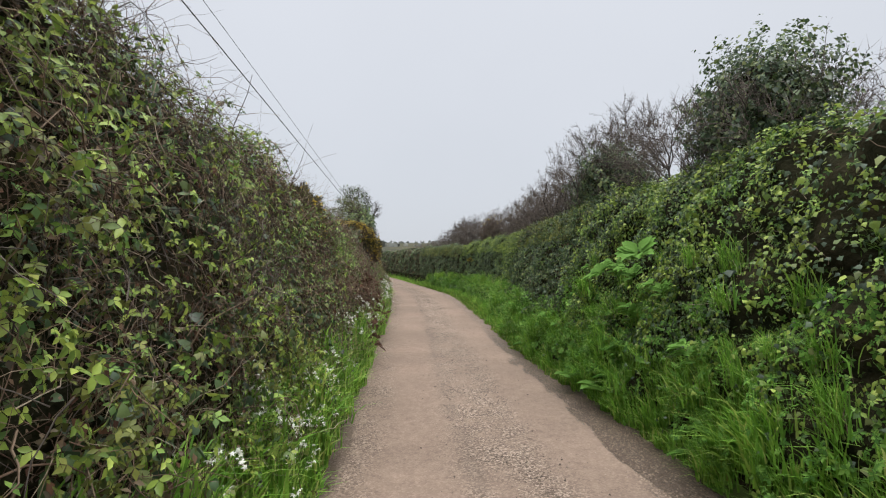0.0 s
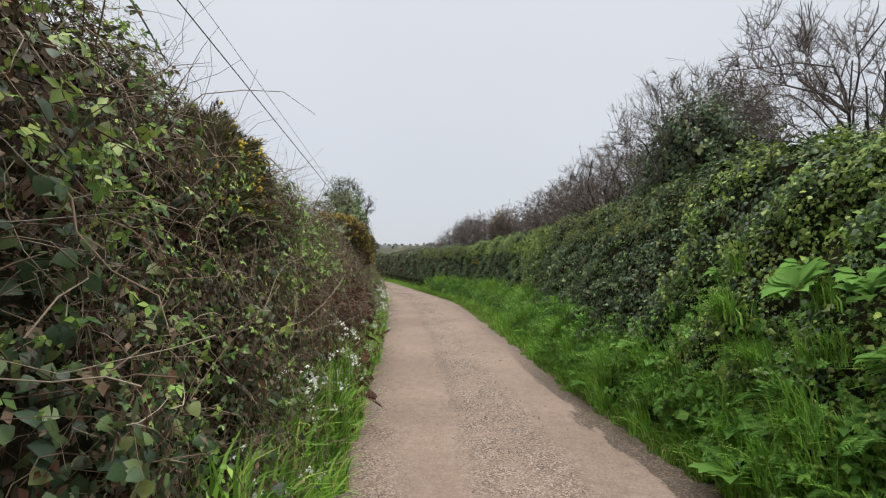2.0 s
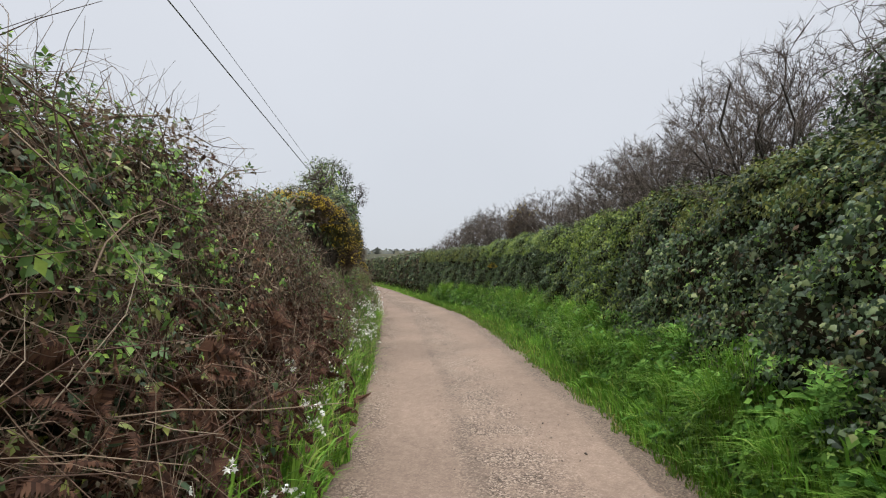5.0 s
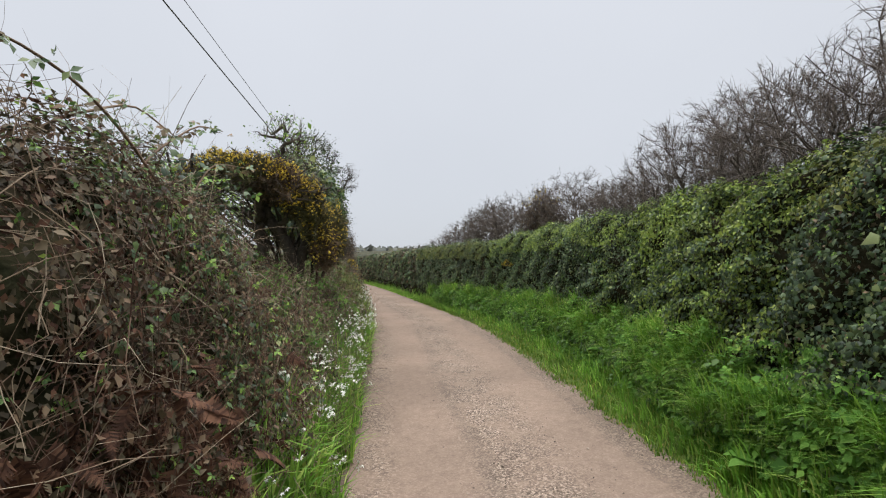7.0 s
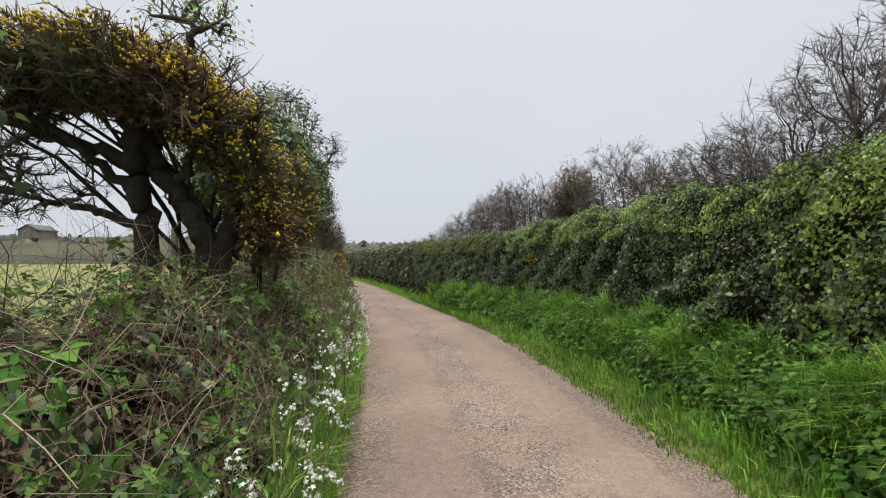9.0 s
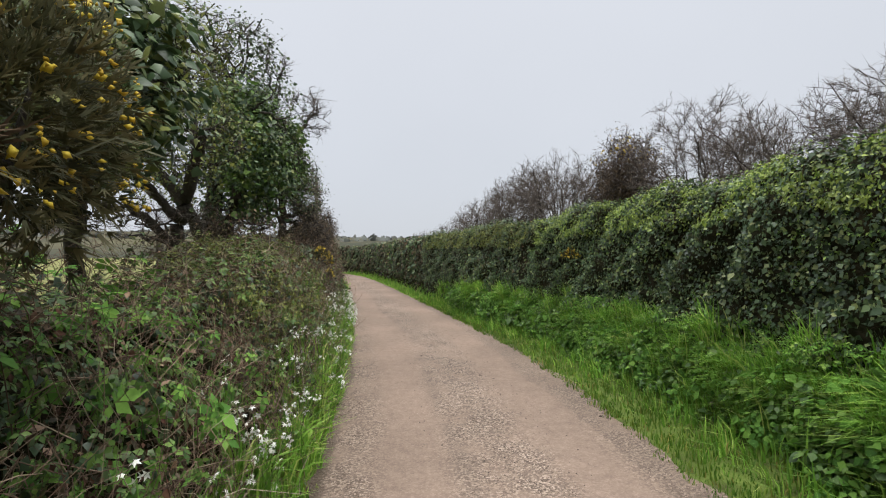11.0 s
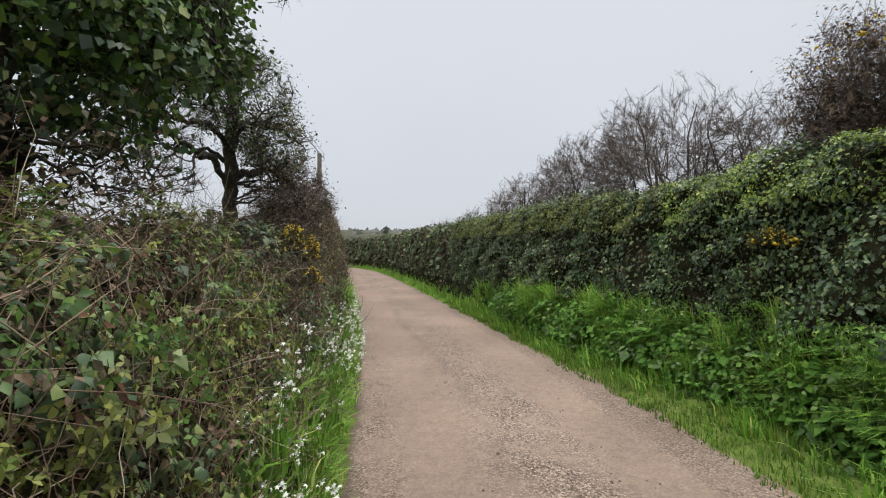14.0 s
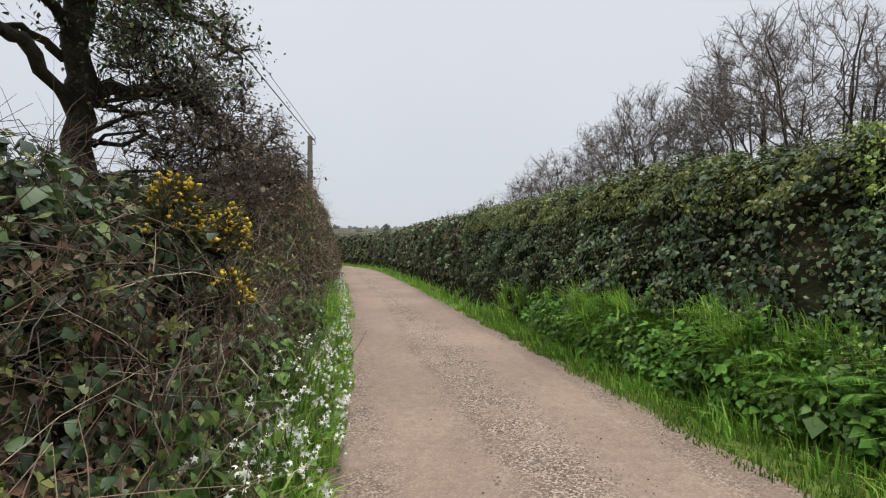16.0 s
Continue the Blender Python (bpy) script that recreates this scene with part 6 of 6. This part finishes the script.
# ---------------------------------------------------------------- arching bramble sprays against the sky
def bramble_spray(points, seed, count, label):
    p = np.array(points, float)
    t = np.linspace(0, len(p) - 1, 14)
    path = np.stack([np.interp(t, range(len(p)), p[:, k]) for k in range(3)], 1)
    path[1:-1] = (path[:-2] + path[1:-1] * 2 + path[2:]) / 4
    o = path[0].copy()
    root = thing("bramble_spray", *o, label=label, category="bramble")
    v, f = tubes([path - o], [np.linspace(0.008, 0.003, 14)], 5)
    cane = part("cane", v, f, M_STEM, root)
    r = np.random.default_rng(seed)
    for i in range(count):
        q = path[r.integers(3, 14)] - o + r.normal(0, 0.02, 3)
        v, f = scatter(TRIO, q[None], unit(r.normal(0, 0.5, (1, 3)) + (0, -0.4, 0.6)), unit(r.normal(0, 0.6, (1, 3)) + (0, 0, -0.6)), np.array([r.uniform(0.045, 0.075)]))
        part("leaf", v, f, M_IVY if i % 3 else M_DULL, cane)


bramble_spray([(-1.3, 3.6, 2.3), (-1.22, 3.74, 2.55), (-1.2, 4.1, 2.68), (-1.2, 4.45, 2.62), (-1.2, 4.72, 2.48)], 801, 26, "arching bramble cane with dull leaves against the sky")
bramble_spray([(-1.35, 3.0, 2.4), (-1.3, 3.3, 2.75), (-1.25, 3.6, 2.8)], 802, 18, "arching bramble cane with fresh leaves above the hedge")
bramble_spray([(-1.46, 11.4, 1.85), (-1.44, 11.0, 2.08), (-1.44, 10.7, 2.2), (-1.44, 10.4, 2.22), (-1.44, 10.1, 2.15)], 803, 22, "arching thorny bramble cane with sparse leaves")
bramble_spray([(-1.45, 9.2, 1.9), (-1.4, 9.6, 2.2), (-1.35, 10.0, 2.3)], 804, 16, "upright bramble shoot with fresh green leaves")
bramble_spray([(-1.4, 7.9, 1.9), (-1.35, 8.3, 2.15), (-1.3, 8.6, 2.25)], 805, 18, "upright leafy bramble shoot above the hedge")
bramble_spray([(-1.5, 11.0, 1.8), (-1.52, 11.3, 2.1), (-1.5, 11.7, 2.35), (-1.48, 12.0, 2.4)], 807, 34, "upright leafy bramble shoot beside the gorse")
bramble_spray([(-1.62, 11.7, 1.7), (-1.66, 12.0, 2.0), (-1.62, 12.2, 2.25), (-1.55, 12.6, 2.3)], 808, 34, "leafy bramble cane nodding beside the gorse")
bramble_spray([(-1.6, 10.5, 1.8), (-1.6, 10.8, 2.1), (-1.55, 11.2, 2.3), (-1.5, 11.5, 2.22)], 809, 34, "arching leafy bramble cane above the withered hedge")
bramble_spray([(-1.4, 6.2, 2.2), (-1.35, 6.6, 2.5), (-1.3, 7.0, 2.4)], 806, 18, "leafy bramble cane nodding over the hedge")


# ---------------------------------------------------------------- bright alexanders growing out of the right-hand bank
def alexanders():
    first = rosette("alexanders_plant", BROAD, 26, 0.115, M_HERB, 741, "lush bright green alexanders growing from the bank", "herb", 0.25, 0.4)
    r = np.random.default_rng(742)
    for i, (s, z) in enumerate([(5.2, 1.35), (5.6, 1.45), (6.6, 1.35), (4.3, 1.2), (3.6, 0.7), (7.6, 0.6), (4.8, 0.9)]):
        p, _ = on_hedge(1, np.array([s]), np.array([(z - 0.1) / 2.4 * 0.62]), np.array([0.0]))
        m = pose(float(p[0, 0]), float(p[0, 1]), float(p[0, 2]), 0, -35, r.uniform(-40, 40)) @ Matrix.Scale(r.uniform(0.75, 1.1), 4)
        if i == 0:
            first.matrix_basis = m
        else:
            copy_thing(first, m)


alexanders()

foxglove = rosette("foxglove_rosette", BROAD, 18, 0.17, M_HERB, 745, "rosette of large fresh green leaves growing out of the hedge bank", "herb", 0.06, 1.0)
foxglove.matrix_basis = pose(2.24, 5.43, 1.44, 0, -40, 0)
copy_thing(foxglove, pose(2.36, 4.72, 1.66, 0, -36, 35) @ Matrix.Scale(1.15, 4))


# ---------------------------------------------------------------- tufts of long grass hanging out of the right-hand bank
def grass_tufts():
    """Dense tufts that arch outward and hang; three forms, repeated up and along the bank."""
    forms, sheaves = [], []
    for k in range(3):
        root = thing("grass_tuft", 0, 0, -50, "tuft of long fresh grass hanging from the bank", "grass", "grass tufts on the bank")
        r = np.random.default_rng(760 + k)
        n = 84
        v, f = blades(r.normal(0, 0.04, n), r.normal(0, 0.08, n), r.normal(0, 0.03, n), r.uniform(0.20, 0.50, n), (-0.5, 0.0), 770 + k, 0.0062, 3, 1.5)
        part("blade_sheaf", v, f, M_GRASS, root, smooth=True)
        green = (v, f)
        n = 26
        v, f = blades(r.normal(0, 0.035, n), r.normal(0, 0.06, n), r.normal(0, 0.03, n), r.uniform(0.16, 0.30, n), (-0.5, 0.0), 780 + k, 0.003, 3, 1.9)
        part("withered_sheaf", v, f, M_STEM, root, smooth=True)
        forms.append(root)
        sheaves.append((green, (v, f)))
    r = np.random.default_rng(790)
    spots = [(s, z) for s, z in zip(r.uniform(2.4, 6.6, 46), r.uniform(0.25, 1.55, 46))]
    spots += [(s, z) for s, z in zip(r.uniform(6.6, 13.0, 130), r.triangular(0.10, 0.3, 0.85, 130))]
    spots += [(s, z) for s, z in zip(r.uniform(13.0, 27.0, 380), r.triangular(0.08, 0.35, 0.95, 380))]
    rest = ([], [])
    for i, (s, z) in enumerate(spots):
        p, _ = on_hedge(1, np.array([s]), np.array([max(0.0, z - 0.1) / 2.35 * 0.62]), np.array([-0.02]))
        turn, size = r.uniform(-40, 40), r.uniform(0.65, 1.1)
        m = pose(float(p[0, 0]), float(p[0, 1]), float(p[0, 2]), 0, 0, turn) @ Matrix.Scale(size, 4)
        if i < 3:
            forms[i].matrix_basis = m
        elif i < 240:
            copy_thing(forms[i % 3], m)
        else:
            c, n = math.cos(radians(turn)), math.sin(radians(turn))
            for k, (v, f) in enumerate(sheaves[i % 3]):
                rest[k].append((np.stack([v[:, 0] * c - v[:, 1] * n, v[:, 0] * n + v[:, 1] * c, v[:, 2]], 1) * size + p[0], f))
    tagged(part("verge_tussocks", *joined(*rest[0]), M_GRASS, smooth=True), "tussocks of long fresh grass along the clipped hedge", "grass", kind="stuff")
    tagged(part("withered_tussocks", *joined(*rest[1]), M_STEM, smooth=True), "withered blades among the tussocks below the hedge", "grass", kind="stuff")


grass_tufts()


# ---------------------------------------------------------------- old fence posts on the field side of the left-hand bank
def fence_post(x, y, z0, top, lean):
    root = thing("fence_post", x, y, z0, "old grey timber fence post leaning on the field side", "post", "old fence posts")
    h = top - z0
    v, f = tubes([[(0, 0, 0), (lean * 0.5, 0, h * 0.6), (lean, 0.01, h)]], [[0.042, 0.04, 0.036]], 7)
    part("stake", v, f, M_POLE, root)
    v, f = tubes([[(lean, 0.01, h - 0.004), (lean, 0.012, h + 0.012)]], [[0.036, 0.012]], 7)
    part("post_top", v, f, M_POLE, root)


for x_, y_, top_, lean_ in ((-3.0, 17.0, 1.95, 0.02), (-3.05, 19.4, 1.85, -0.05), (-3.3, 23.7, 2.0, 0.04), (-3.0, 14.0, 1.7, 0.06)):
    fence_post(x_, y_, 0.45, top_, lean_)


def distant_barn(x, y, z):
    root = thing("distant_barn", x, y, z, "small grey barn beyond the far hedgerow", "barn")
    w, d, h, g = 2.6, 4.0, 2.6, 4.0
    v = np.array([(-w, -d, -0.6), (w, -d, -0.6), (w, d, -0.6), (-w, d, -0.6), (-w, -d, h), (w, -d, h), (w, d, h), (-w, d, h), (0, -d, g), (0, d, g)])
    f = np.array([(0, 1, 5), (0, 5, 4), (1, 2, 6), (1, 6, 5), (2, 3, 7), (2, 7, 6), (3, 0, 4), (3, 4, 7), (4, 5, 8), (6, 7, 9)])
    part("wall", v, f, M_POLE, root)
    e = 0.25
    for sgn in (-1, 1):
        a = np.array([(sgn * (w + e), -d - e, h - 0.2), (sgn * (w + e), d + e, h - 0.2), (0, d + e, g + 0.06), (0, -d - e, g + 0.06)])
        vv = np.concatenate([a, a + (0, 0, 0.12)])
        ff = np.array([(0, 1, 2), (0, 2, 3), (4, 6, 5), (4, 7, 6), (0, 4, 5), (0, 5, 1), (1, 5, 6), (1, 6, 2), (2, 6, 7), (2, 7, 3), (3, 7, 4), (3, 4, 0)])
        part("roof_slope", vv, ff, M_HAZE_GREY, root)


distant_barn(-108.0, 160.0, 4.4 * (1 - 70 / 260) + 70 / 260 * float(ridge_height(np.array(-108.0), np.array(160.0))))
